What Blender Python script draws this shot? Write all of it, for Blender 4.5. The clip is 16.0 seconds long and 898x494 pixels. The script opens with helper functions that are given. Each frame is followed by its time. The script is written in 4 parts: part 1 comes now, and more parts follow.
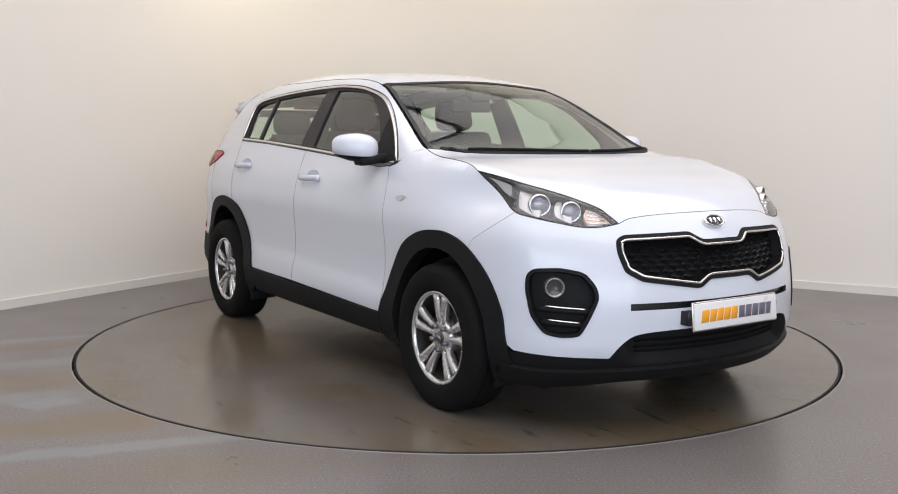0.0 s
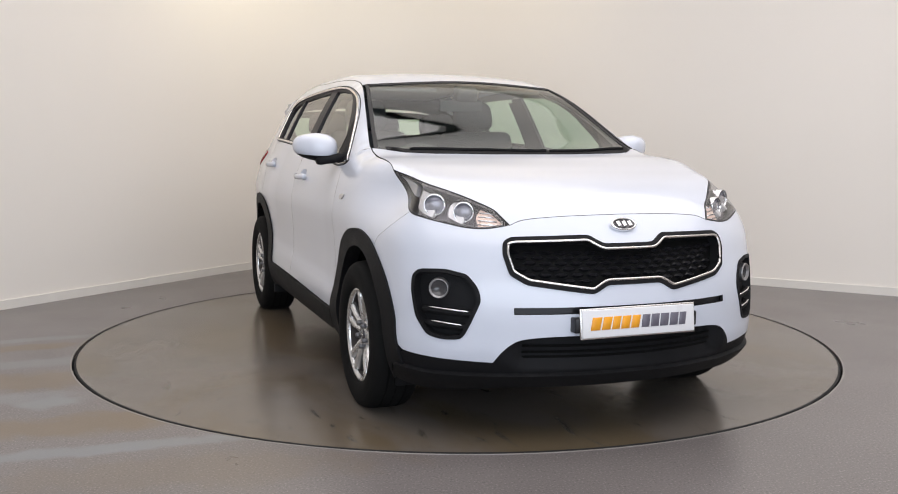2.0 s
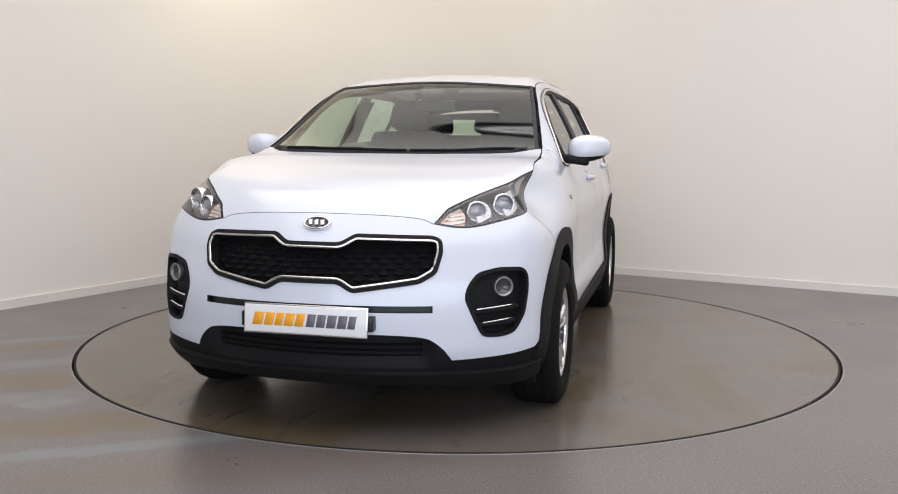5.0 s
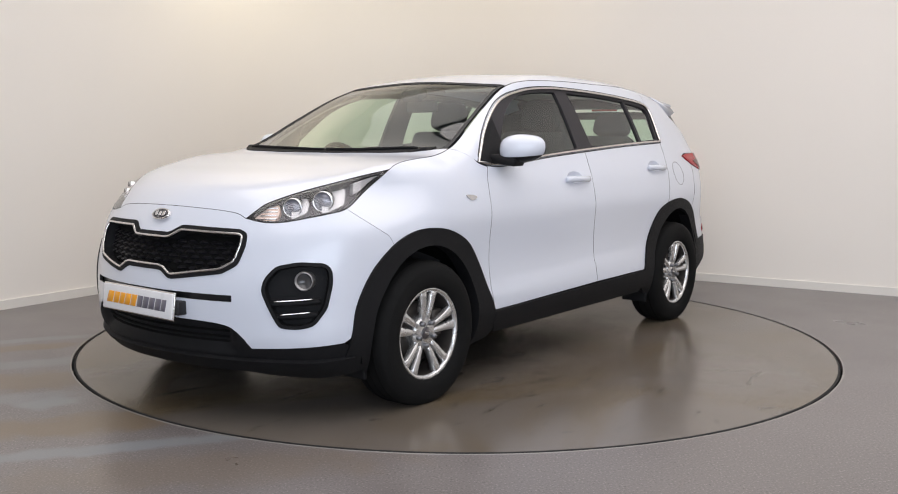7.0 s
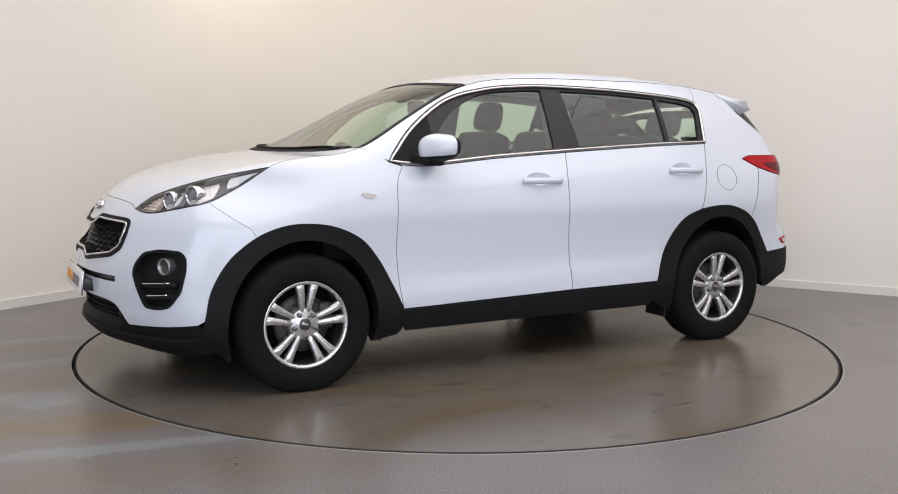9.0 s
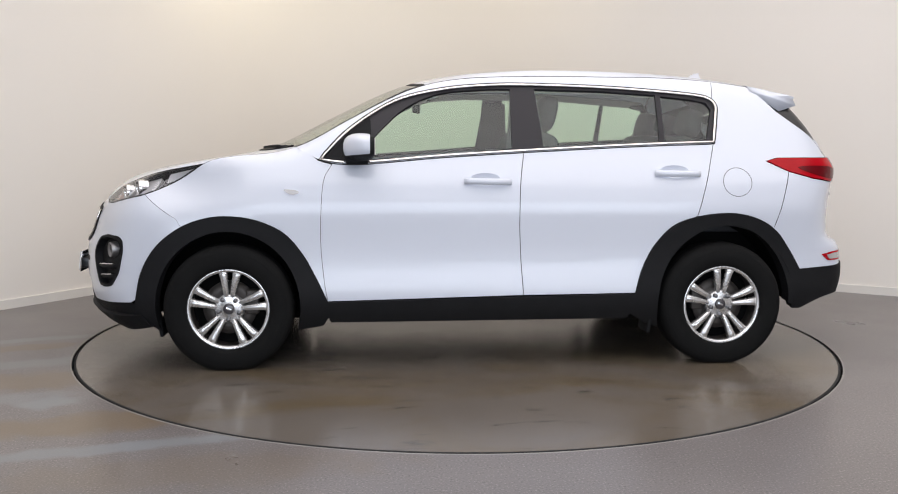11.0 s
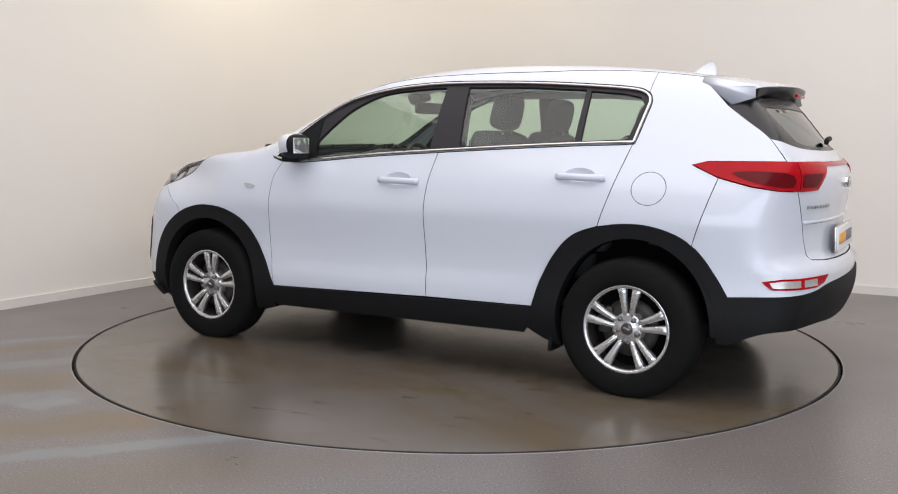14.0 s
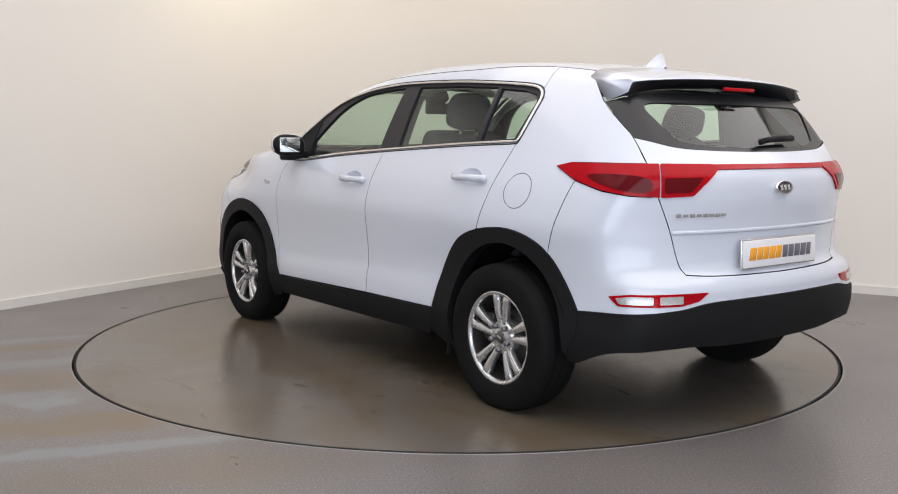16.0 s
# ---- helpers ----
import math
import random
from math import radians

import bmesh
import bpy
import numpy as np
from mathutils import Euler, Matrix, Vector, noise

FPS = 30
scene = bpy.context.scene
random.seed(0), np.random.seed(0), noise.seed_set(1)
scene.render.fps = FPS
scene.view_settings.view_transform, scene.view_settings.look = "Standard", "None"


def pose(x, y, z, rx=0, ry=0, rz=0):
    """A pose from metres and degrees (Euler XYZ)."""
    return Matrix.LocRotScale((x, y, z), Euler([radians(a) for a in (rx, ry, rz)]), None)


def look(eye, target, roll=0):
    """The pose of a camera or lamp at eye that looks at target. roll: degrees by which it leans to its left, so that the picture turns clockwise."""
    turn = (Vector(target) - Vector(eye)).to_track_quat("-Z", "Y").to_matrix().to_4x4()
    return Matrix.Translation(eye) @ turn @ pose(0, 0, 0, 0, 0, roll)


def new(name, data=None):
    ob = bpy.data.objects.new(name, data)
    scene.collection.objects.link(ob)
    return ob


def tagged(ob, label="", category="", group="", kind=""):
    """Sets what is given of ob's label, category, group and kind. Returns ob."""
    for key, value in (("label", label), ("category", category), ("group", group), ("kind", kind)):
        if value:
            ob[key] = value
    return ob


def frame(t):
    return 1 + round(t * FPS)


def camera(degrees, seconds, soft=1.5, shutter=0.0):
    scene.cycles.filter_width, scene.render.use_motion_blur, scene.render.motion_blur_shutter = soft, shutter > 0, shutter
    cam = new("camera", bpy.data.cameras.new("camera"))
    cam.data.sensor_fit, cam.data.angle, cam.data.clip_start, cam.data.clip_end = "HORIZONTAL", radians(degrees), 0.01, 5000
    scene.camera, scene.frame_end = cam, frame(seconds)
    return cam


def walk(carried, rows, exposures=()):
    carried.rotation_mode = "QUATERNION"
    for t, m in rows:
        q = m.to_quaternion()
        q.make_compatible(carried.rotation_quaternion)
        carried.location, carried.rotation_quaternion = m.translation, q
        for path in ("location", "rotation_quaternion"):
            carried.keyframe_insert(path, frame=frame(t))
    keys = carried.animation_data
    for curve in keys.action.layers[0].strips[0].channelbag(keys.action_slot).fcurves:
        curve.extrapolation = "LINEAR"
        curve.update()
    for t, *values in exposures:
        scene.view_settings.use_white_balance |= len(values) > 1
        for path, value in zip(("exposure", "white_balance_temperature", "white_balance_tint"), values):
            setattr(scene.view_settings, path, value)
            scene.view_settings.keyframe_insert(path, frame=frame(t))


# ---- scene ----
from mathutils.geometry import delaunay_2d_cdt

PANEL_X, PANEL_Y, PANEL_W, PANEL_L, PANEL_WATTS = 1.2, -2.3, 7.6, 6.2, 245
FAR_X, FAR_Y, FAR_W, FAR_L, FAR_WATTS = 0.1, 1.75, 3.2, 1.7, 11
FRONT_FILL_WATTS, SPOT_WATTS, CORNER_WATTS = 318, 8, 6
CORNER_REACH = 1.9
EXPO = 0.0
EYE = Vector((0.0, -5.819, 1.229))
AHEAD = Vector((-math.sin(radians(0.474)) * math.cos(radians(6.584)), math.cos(radians(0.474)) * math.cos(radians(6.584)), -math.sin(radians(6.584))))
cam = camera(50.97, 16.0, soft=1.05)
walk(cam, [(0.0, look(EYE, EYE + AHEAD, 0.331)), (16.0, look(EYE, EYE + AHEAD, 0.331))], [(0.0, EXPO), (16.0, EXPO)])

# ---- light: a closed room under assumed ceiling panels ----
world = bpy.data.worlds.new("world")
scene.world = world
world.use_nodes = True
world.node_tree.nodes["Background"].inputs[0].default_value = (0.9, 0.95, 1.0, 1)
world.node_tree.nodes["Background"].inputs[1].default_value = 0.05

CEILING = 3.9


def lamp(name, x, y, z, sx, sy, watts, colour, rx=0.0, ry=0.0, rz=0.0):
    data = bpy.data.lights.new(name, "AREA")
    data.shape, data.size, data.size_y, data.energy, data.color = "RECTANGLE", sx, sy, watts, colour
    ob = new(name, data)
    ob.matrix_world = pose(x, y, z, rx, ry, rz)
    return ob


# unseen overhead light, assumed as one large panel
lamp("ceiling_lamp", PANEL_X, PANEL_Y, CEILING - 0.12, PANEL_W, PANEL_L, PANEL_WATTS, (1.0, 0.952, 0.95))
# unseen second panel, added to give the windscreen a pale reflection
lamp("far_fill_lamp", FAR_X, FAR_Y, CEILING - 0.12, FAR_W, FAR_L, FAR_WATTS, (1.0, 0.955, 0.93))
# added frontal fill, coloured as assumed daylight from behind the camera
lamp("front_fill_light", 0.8, -9.3, 1.75, 9.6, 3.2, FRONT_FILL_WATTS, (0.79, 0.87, 1.0), 90, 0, 0)
lamp("spot_washer", -1.45, 2.2, CEILING - 0.5, 0.25, 0.25, SPOT_WATTS, (1.0, 0.92, 0.70), 0, 0, 0).matrix_world = look((-1.35, 2.1, 3.3), (-2.25, 2.75, 2.75))

# unseen lamp, added to warm the wall round the corner
lamp("corner_warm_fill", 0, 0, 0, 1.4, 0.5, CORNER_WATTS, (1.0, 0.86, 0.56)).matrix_world = look((0.1, 2.1, 3.45), (-0.35, 3.4, 2.75))


# ---- materials ----
def material(name, colour, rough=0.5, metal=0.0, coat=0.0, spread=0.05, scale=8.0, bump=0.0, bump_scale=200.0, rough_spread=0.06, coat_rough=0.05, detail=5.0, spec=0.5):
    m = bpy.data.materials.new(name)
    m.use_nodes = True
    nt = m.node_tree
    b = nt.nodes["Principled BSDF"]
    b.inputs["Metallic"].default_value = metal
    b.inputs["Specular IOR Level"].default_value = spec
    b.inputs["Coat Weight"].default_value = coat
    b.inputs["Coat Roughness"].default_value = coat_rough
    co = nt.nodes.new("ShaderNodeTexCoord")
    n1 = nt.nodes.new("ShaderNodeTexNoise")
    n1.inputs["Scale"].default_value, n1.inputs["Detail"].default_value = scale, detail
    nt.links.new(co.outputs["Object"], n1.inputs["Vector"])
    ramp = nt.nodes.new("ShaderNodeMix")
    ramp.data_type = "RGBA"
    ramp.inputs[6].default_value = (*[c * (1 - spread) for c in colour], 1)
    ramp.inputs[7].default_value = (*[min(1, c * (1 + spread)) for c in colour], 1)
    nt.links.new(n1.outputs["Fac"], ramp.inputs[0])
    nt.links.new(ramp.outputs[2], b.inputs["Base Color"])
    mr = nt.nodes.new("ShaderNodeMapRange")
    mr.inputs["To Min"].default_value, mr.inputs["To Max"].default_value = max(0.02, rough - rough_spread), min(1, rough + rough_spread)
    nt.links.new(n1.outputs["Fac"], mr.inputs["Value"])
    nt.links.new(mr.outputs[0], b.inputs["Roughness"])
    if bump:
        n2 = nt.nodes.new("ShaderNodeTexNoise")
        n2.inputs["Scale"].default_value, n2.inputs["Detail"].default_value = bump_scale, 3
        nt.links.new(co.outputs["Object"], n2.inputs["Vector"])
        bp = nt.nodes.new("ShaderNodeBump")
        bp.inputs["Strength"].default_value, bp.inputs["Distance"].default_value = bump, 0.002
        nt.links.new(n2.outputs["Fac"], bp.inputs["Height"])
        nt.links.new(bp.outputs[0], b.inputs["Normal"])
    return m


def glass(name, tint, rough=0.0):
    """A pane: clear or tinted, with a real surface reflection."""
    m = bpy.data.materials.new(name)
    m.use_nodes = True
    nt = m.node_tree
    nt.nodes.remove(nt.nodes["Principled BSDF"])
    out = nt.nodes["Material Output"]
    tr = nt.nodes.new("ShaderNodeBsdfTransparent")
    tr.inputs[0].default_value = (*tint, 1)
    gl = nt.nodes.new("ShaderNodeBsdfGlossy")
    gl.inputs["Roughness"].default_value = rough
    # reflection by Schlick's rule, the same from both sides of the pane
    lw = nt.nodes.new("ShaderNodeLayerWeight")
    lw.inputs["Blend"].default_value = 0.5
    pw = nt.nodes.new("ShaderNodeMath")
    pw.operation = "POWER"
    pw.inputs[1].default_value = 4.0
    nt.links.new(lw.outputs["Facing"], pw.inputs[0])
    fr = nt.nodes.new("ShaderNodeMath")
    fr.operation = "MULTIPLY_ADD"
    fr.inputs[1].default_value, fr.inputs[2].default_value = 0.92, 0.08
    nt.links.new(pw.outputs[0], fr.inputs[0])
    mx = nt.nodes.new("ShaderNodeMixShader")
    nt.links.new(fr.outputs[0], mx.inputs[0])
    nt.links.new(tr.outputs[0], mx.inputs[1])
    nt.links.new(gl.outputs[0], mx.inputs[2])
    nt.links.new(mx.outputs[0], out.inputs[0])
    return m


PAINT = material("white_car_paint", (0.655, 0.685, 0.765), 0.38, coat=1.0, spread=0.01, scale=3, rough_spread=0.03, coat_rough=0.11)
PLASTIC = material("black_textured_plastic", (0.010, 0.010, 0.011), 0.6, spec=0.16, spread=0.25, scale=14, bump=0.25, bump_scale=900)
GLOSS_BLACK = material("gloss_black", (0.008, 0.008, 0.010), 0.35, coat=0.2, spread=0.1, spec=0.4)
PILLAR = material("pillar_trim", (0.020, 0.018, 0.022), 0.5, spread=0.1, spec=0.35)
WELL = material("wheel_well_felt", (0.004, 0.004, 0.004), 0.95, spec=0.15, spread=0.3, scale=20, bump=0.4, bump_scale=300)
RUBBER = material("tyre_rubber", (0.0085, 0.0085, 0.0085), 0.8, spec=0.12, spread=0.3, scale=18, bump=0.2, bump_scale=400)
ALLOY = material("silver_alloy", (0.70, 0.695, 0.69), 0.27, metal=0.8, spread=0.05, coat=0.3)
RING_METAL = material("dull_ring_metal", (0.34, 0.33, 0.33), 0.35, metal=0.8, spread=0.08)
NUT_METAL = material("dull_nut_metal", (0.20, 0.20, 0.21), 0.4, metal=0.7, spread=0.1)
DISC_METAL_BARREL_SHADE = material("brake_metal_barrel_shade", (0.075, 0.066, 0.06), 0.5, metal=0.5, spread=0.25, scale=30)
CHROME = material("chrome", (0.80, 0.80, 0.81), 0.1, metal=1.0, spread=0.03, rough_spread=0.03)
SATIN = material("satin_chrome", (0.72, 0.70, 0.68), 0.22, metal=1.0, spread=0.03, rough_spread=0.03)
CABIN = material("cabin_plastic", (0.045, 0.045, 0.048), 0.7, spread=0.15, scale=12)
FABRIC = material("seat_fabric", (0.050, 0.050, 0.055), 0.92, spread=0.15, scale=18)
HEADLINER = material("headliner_cloth", (0.42, 0.41, 0.39), 0.95, spread=0.06, scale=20)
RED_LENS = material("red_lens", (0.40, 0.002, 0.008), 0.15, coat=0.06, coat_rough=0.03, spread=0.2, scale=9, spec=0.15)
DARK_RED = material("dark_red_lens", (0.11, 0.001, 0.004), 0.15, coat=0.06, coat_rough=0.03, spread=0.35, scale=14, spec=0.15)
CLEAR_REFLECTOR = material("ribbed_clear_lens", (0.55, 0.53, 0.52), 0.2, metal=0.5, spread=0.15, scale=60, coat=0.8, bump=0.6, bump_scale=160)
AMBER = material("amber_reflector", (0.82, 0.62, 0.52), 0.3, metal=0.3, spread=0.2, scale=50, bump=0.8, bump_scale=110)
LAMP_INSIDE = material("lamp_housing", (0.115, 0.10, 0.115), 0.4, spread=0.15)
BARREL = material("silver_barrel", (0.62, 0.61, 0.62), 0.3, metal=0.5, spread=0.06, scale=20)
NAME_GREY = material("name_grey", (0.34, 0.33, 0.34), 0.35, metal=0.3, spread=0.08)
PLATE_WHITE = material("plate_white", (0.80, 0.79, 0.80), 0.3, spread=0.02)
PLATE_BLACK = material("plate_backing", (0.03, 0.03, 0.03), 0.4)
ORANGE = material("orange_print", (0.85, 0.36, 0.02), 0.35, spread=0.12, scale=30)
PRINT_GREY = material("grey_print", (0.14, 0.13, 0.16), 0.35, spread=0.1, scale=30)
BADGE_DARK = material("badge_dark", (0.05, 0.045, 0.05), 0.2, coat=0.8)
WINDOW = glass("tinted_window_glass", (0.76, 0.915, 0.81))
SCREEN = glass("windscreen_glass", (0.80, 0.915, 0.83))
COVER = glass("lamp_cover", (0.96, 0.96, 0.97))
SEAL_GAP_SHADE = material("rubber_seal_gap_shade", (0.015, 0.015, 0.016), 0.6, spread=0.1)
MIRROR = material("mirror_glass", (0.85, 0.87, 0.88), 0.02, metal=1.0, spread=0.0, rough_spread=0.0)


# ---- mesh helpers ----
def mesh_object(name, verts, faces, mat, parent=None, label="", smooth=True, mats=None, index=None):
    me = bpy.data.meshes.new(name)
    me.from_pydata([tuple(v) for v in verts], [], [tuple(f) for f in faces])
    for m in (mats or [mat]):
        me.materials.append(m)
    me.polygons.foreach_set("use_smooth", [smooth] * len(me.polygons))
    if index is not None:
        me.polygons.foreach_set("material_index", index)
    me.update()
    ob = new(name, me)
    ob.parent = parent
    return tagged(ob, label)


def part(name, bm, mat, parent, label="", smooth=True):
    me = bpy.data.meshes.new(name)
    bmesh.ops.recalc_face_normals(bm, faces=bm.faces)
    bm.to_mesh(me)
    bm.free()
    me.materials.append(mat)
    me.polygons.foreach_set("use_smooth", [smooth] * len(me.polygons))
    ob = new(name, me)
    ob.parent = parent
    return tagged(ob, label)


def box(size, bevel=0.01, m=None, segments=2):
    bm = bmesh.new()
    bmesh.ops.create_cube(bm, size=1, matrix=Matrix.Diagonal((*size, 1)))
    if bevel:
        bmesh.ops.bevel(bm, geom=bm.edges[:], offset=bevel, segments=segments, affect="EDGES", profile=0.6)
    if m is not None:
        bmesh.ops.transform(bm, matrix=m, verts=bm.verts)
    return bm


def lathe(profile, n=48, closed=False):
    """Vertices and faces of a (radius, y) profile turned round the y axis."""
    verts, faces, k = [], [], len(profile)
    for i in range(n):
        c, s = math.cos(2 * math.pi * i / n), math.sin(2 * math.pi * i / n)
        verts += [(r * c, y, r * s) for r, y in profile]
    for i in range(n):
        j = (i + 1) % n
        for a in range(k - (0 if closed else 1)):
            b = (a + 1) % k
            faces.append((i * k + a, i * k + b, j * k + b, j * k + a))
    return verts, faces


def tube(points, radius, sides=8, closed=False, flat=1.0, caps=True):
    """A round bar along points; flat squeezes it across."""
    pts = [Vector(p) for p in points]
    n, verts, faces = len(pts), [], []
    for i, p in enumerate(pts):
        a = pts[i - 1] if (i or closed) else pts[i]
        b = pts[(i + 1) % n] if (i < n - 1 or closed) else pts[i]
        d = (b - a).normalized()
        up = Vector((0, 0, 1)) if abs(d.z) < 0.9 else Vector((0, 1, 0))
        u = d.cross(up).normalized()
        v = u.cross(d)
        for k in range(sides):
            t = 2 * math.pi * k / sides
            verts.append(p + u * math.cos(t) * radius * flat + v * math.sin(t) * radius)
    for i in range(n if closed else n - 1):
        j = (i + 1) % n
        for k in range(sides):
            l = (k + 1) % sides
            faces.append((i * sides + k, i * sides + l, j * sides + l, j * sides + k))
    if caps and not closed:
        faces += [tuple(range(sides))[::-1], tuple((n - 1) * sides + k for k in range(sides))]
    return verts, faces


# ---- the room ----
def floor_material(name, base, seed, stain=()):
    m = bpy.data.materials.new(name)
    m.use_nodes = True
    nt = m.node_tree
    L = nt.links.new
    b = nt.nodes["Principled BSDF"]
    co = nt.nodes.new("ShaderNodeTexCoord")

    def noise_node(scale, detail, stretch=(1, 1, 1), dist=0.0):
        mp = nt.nodes.new("ShaderNodeMapping")
        mp.inputs["Location"].default_value = (seed, seed * 0.7, 0)
        mp.inputs["Scale"].default_value = stretch
        n = nt.nodes.new("ShaderNodeTexNoise")
        n.inputs["Scale"].default_value, n.inputs["Detail"].default_value, n.inputs["Distortion"].default_value = scale, detail, dist
        L(co.outputs["Object"], mp.inputs[0])
        L(mp.outputs[0], n.inputs["Vector"])
        return n.outputs["Fac"]

    def mix(fac, a, c):
        x = nt.nodes.new("ShaderNodeMix")
        x.data_type = "RGBA"
        L(fac, x.inputs[0])
        for i, v in ((6, a), (7, c)):
            if isinstance(v, tuple):
                x.inputs[i].default_value = (*v, 1)
            else:
                L(v, x.inputs[i])
        return x.outputs[2]

    def ramp(fac, lo, hi):
        r = nt.nodes.new("ShaderNodeMapRange")
        r.interpolation_type = "SMOOTHSTEP"
        r.inputs["From Min"].default_value, r.inputs["From Max"].default_value = lo, hi
        L(fac, r.inputs["Value"])
        return r.outputs[0]

    cloud = noise_node(1.1, 6)
    speck = noise_node(110 if stain else 200, 4)
    col = mix(cloud, tuple(c * 0.78 for c in base), tuple(c * 1.2 for c in base))
    col = mix(ramp(speck, 0.54, 0.70), col, tuple(c * (1.75 if stain else 1.25) for c in base))
    col = mix(ramp(speck, 0.44, 0.30), col, tuple(c * (0.5 if stain else 0.85) for c in base))
    if not stain:
        # brown wear and dull streaks of the deck
        col = mix(ramp(noise_node(0.9, 7, (1, 1.6, 1), 0.6), 0.42, 0.68), col, (0.128, 0.098, 0.062))
        col = mix(ramp(noise_node(3.2, 6, (1, 3.0, 1), 0.4), 0.60, 0.74), col, (0.092, 0.080, 0.066))
        col = mix(ramp(noise_node(14.0, 5, (0.5, 3.0, 1)), 0.74, 0.82), col, (0.23, 0.21, 0.185))
    warp = noise_node(7.0, 4)
    for cx, cy, turn, reach, wide, tint, most in stain:
        mp = nt.nodes.new("ShaderNodeMapping")
        mp.vector_type = "TEXTURE"
        mp.inputs["Location"].default_value = (cx, cy, 0)
        mp.inputs["Rotation"].default_value = (0, 0, radians(turn))
        mp.inputs["Scale"].default_value = (reach, wide, 1)
        L(co.outputs["Object"], mp.inputs[0])
        ln = nt.nodes.new("ShaderNodeVectorMath")
        ln.operation = "LENGTH"
        L(mp.outputs[0], ln.inputs[0])
        ad = nt.nodes.new("ShaderNodeMath")
        ad.operation = "MULTIPLY_ADD"
        L(warp, ad.inputs[0])
        ad.inputs[1].default_value = 1.5
        L(ln.outputs["Value"], ad.inputs[2])
        mk = nt.nodes.new("ShaderNodeMath")
        mk.operation = "MULTIPLY"
        L(ramp(ad.outputs[0], 1.95, 1.25), mk.inputs[0])
        mk.inputs[1].default_value = most
        col = mix(mk.outputs[0], col, tint)
    L(col, b.inputs["Base Color"])
    mr = nt.nodes.new("ShaderNodeMapRange")
    mr.inputs["To Min"].default_value, mr.inputs["To Max"].default_value = (0.22, 0.40) if stain else (0.13, 0.27)
    L(noise_node(2.2, 5), mr.inputs["Value"])
    L(mr.outputs[0], b.inputs["Roughness"])
    bp = nt.nodes.new("ShaderNodeBump")
    bp.inputs["Strength"].default_value, bp.inputs["Distance"].default_value = 0.12, 0.002
    L(speck, bp.inputs["Height"])
    L(bp.outputs[0], b.inputs["Normal"])
    return m


PALE, BROWN = (0.215, 0.225, 0.235), (0.175, 0.128, 0.078)
STAINS = [(-2.2, -1.22, 22, 0.95, 0.20, BROWN, 0.75), (-1.55, -1.88, 20, 0.85, 0.17, BROWN, 0.8), (-2.6, -0.48, 25, 0.6, 0.10, BROWN, 0.8), (-1.0, -2.45, 12, 0.9, 0.2, BROWN, 0.3),
          (-2.65, -0.27, 25, 0.55, 0.07, PALE, 0.7), (-2.25, -0.80, 24, 0.60, 0.11, PALE, 0.6), (-1.87, -1.58, 15, 0.16, 0.11, PALE, 0.9), (-2.2, -1.55, 20, 0.45, 0.10, PALE, 0.6), (-1.45, -2.24, 18.9, 0.85, 0.075, PALE, 0.85)]
FLOOR = floor_material("grey_resin_floor", (0.165, 0.148, 0.144), 3.0, STAINS)
DECK = floor_material("turntable_resin", (0.140, 0.121, 0.104), 11.0)
WALL = material("cream_wall_paint", (0.862, 0.812, 0.748), 0.62, spread=0.02, scale=1.2, bump=0.05, bump_scale=150)
CEIL = material("white_ceiling", (0.8, 0.79, 0.77), 0.8, spread=0.02, scale=2)
SKIRT = material("skirting_paint", (0.78, 0.745, 0.69), 0.45, spread=0.02, scale=4)
TRIM_METAL = material("pale_metal_edging", (0.34, 0.32, 0.30), 0.4, metal=0.4)
# near-black colour carries the shade inside the turntable gap
GAP_SHADE = material("turntable_gap_shade", (0.006, 0.006, 0.006), 0.8)

RADIUS = 2.235
# plan of the room, its far corner rounded
LEFT_WAY, RIGHT_WAY = Vector((0.511, 0.8596)), Vector((0.872, -0.4895))
CORNER = Vector((-1.159, 4.239))


def room_plan():
    reach = CORNER_REACH
    a, c = CORNER - LEFT_WAY * reach, CORNER + RIGHT_WAY * reach
    bend = [(1 - s) ** 2 * a + 2 * s * (1 - s) * CORNER + s * s * c for s in [i / 32 for i in range(33)]]
    return [CORNER - LEFT_WAY * 15.0] + bend + [CORNER + RIGHT_WAY * 13.0]


def strip(points, z0, z1, depth):
    """A wall that follows points, its inner face on them, depth thick to the outside."""
    pts = [Vector(p) for p in points]
    rows = []
    for i, p in enumerate(pts):
        d = (pts[min(i + 1, len(pts) - 1)] - pts[max(i - 1, 0)]).normalized()
        o = p + Vector((-d.y, d.x)) * depth
        rows.append([(p.x, p.y, z0), (p.x, p.y, z1), (o.x, o.y, z1), (o.x, o.y, z0)])
    # each face of the wall keeps its own corners, so that only the bend is smooth
    verts, faces = [], []
    for k in range(4):
        base = len(verts)
        for r in rows:
            verts += [r[k], r[(k + 1) % 4]]
        faces += [(base + 2 * i, base + 2 * i + 1, base + 2 * i + 3, base + 2 * i + 2) for i in range(len(rows) - 1)]
    for r in (rows[0][::-1], rows[-1]):
        faces.append(tuple(range(len(verts), len(verts) + 4)))
        verts += r
    return verts, faces


plan = room_plan()
tagged(mesh_object("wall_north", *strip(plan, 0.0, CEILING, 0.2), WALL), "cream painted studio wall with a rounded inner corner", "wall", kind="structure")
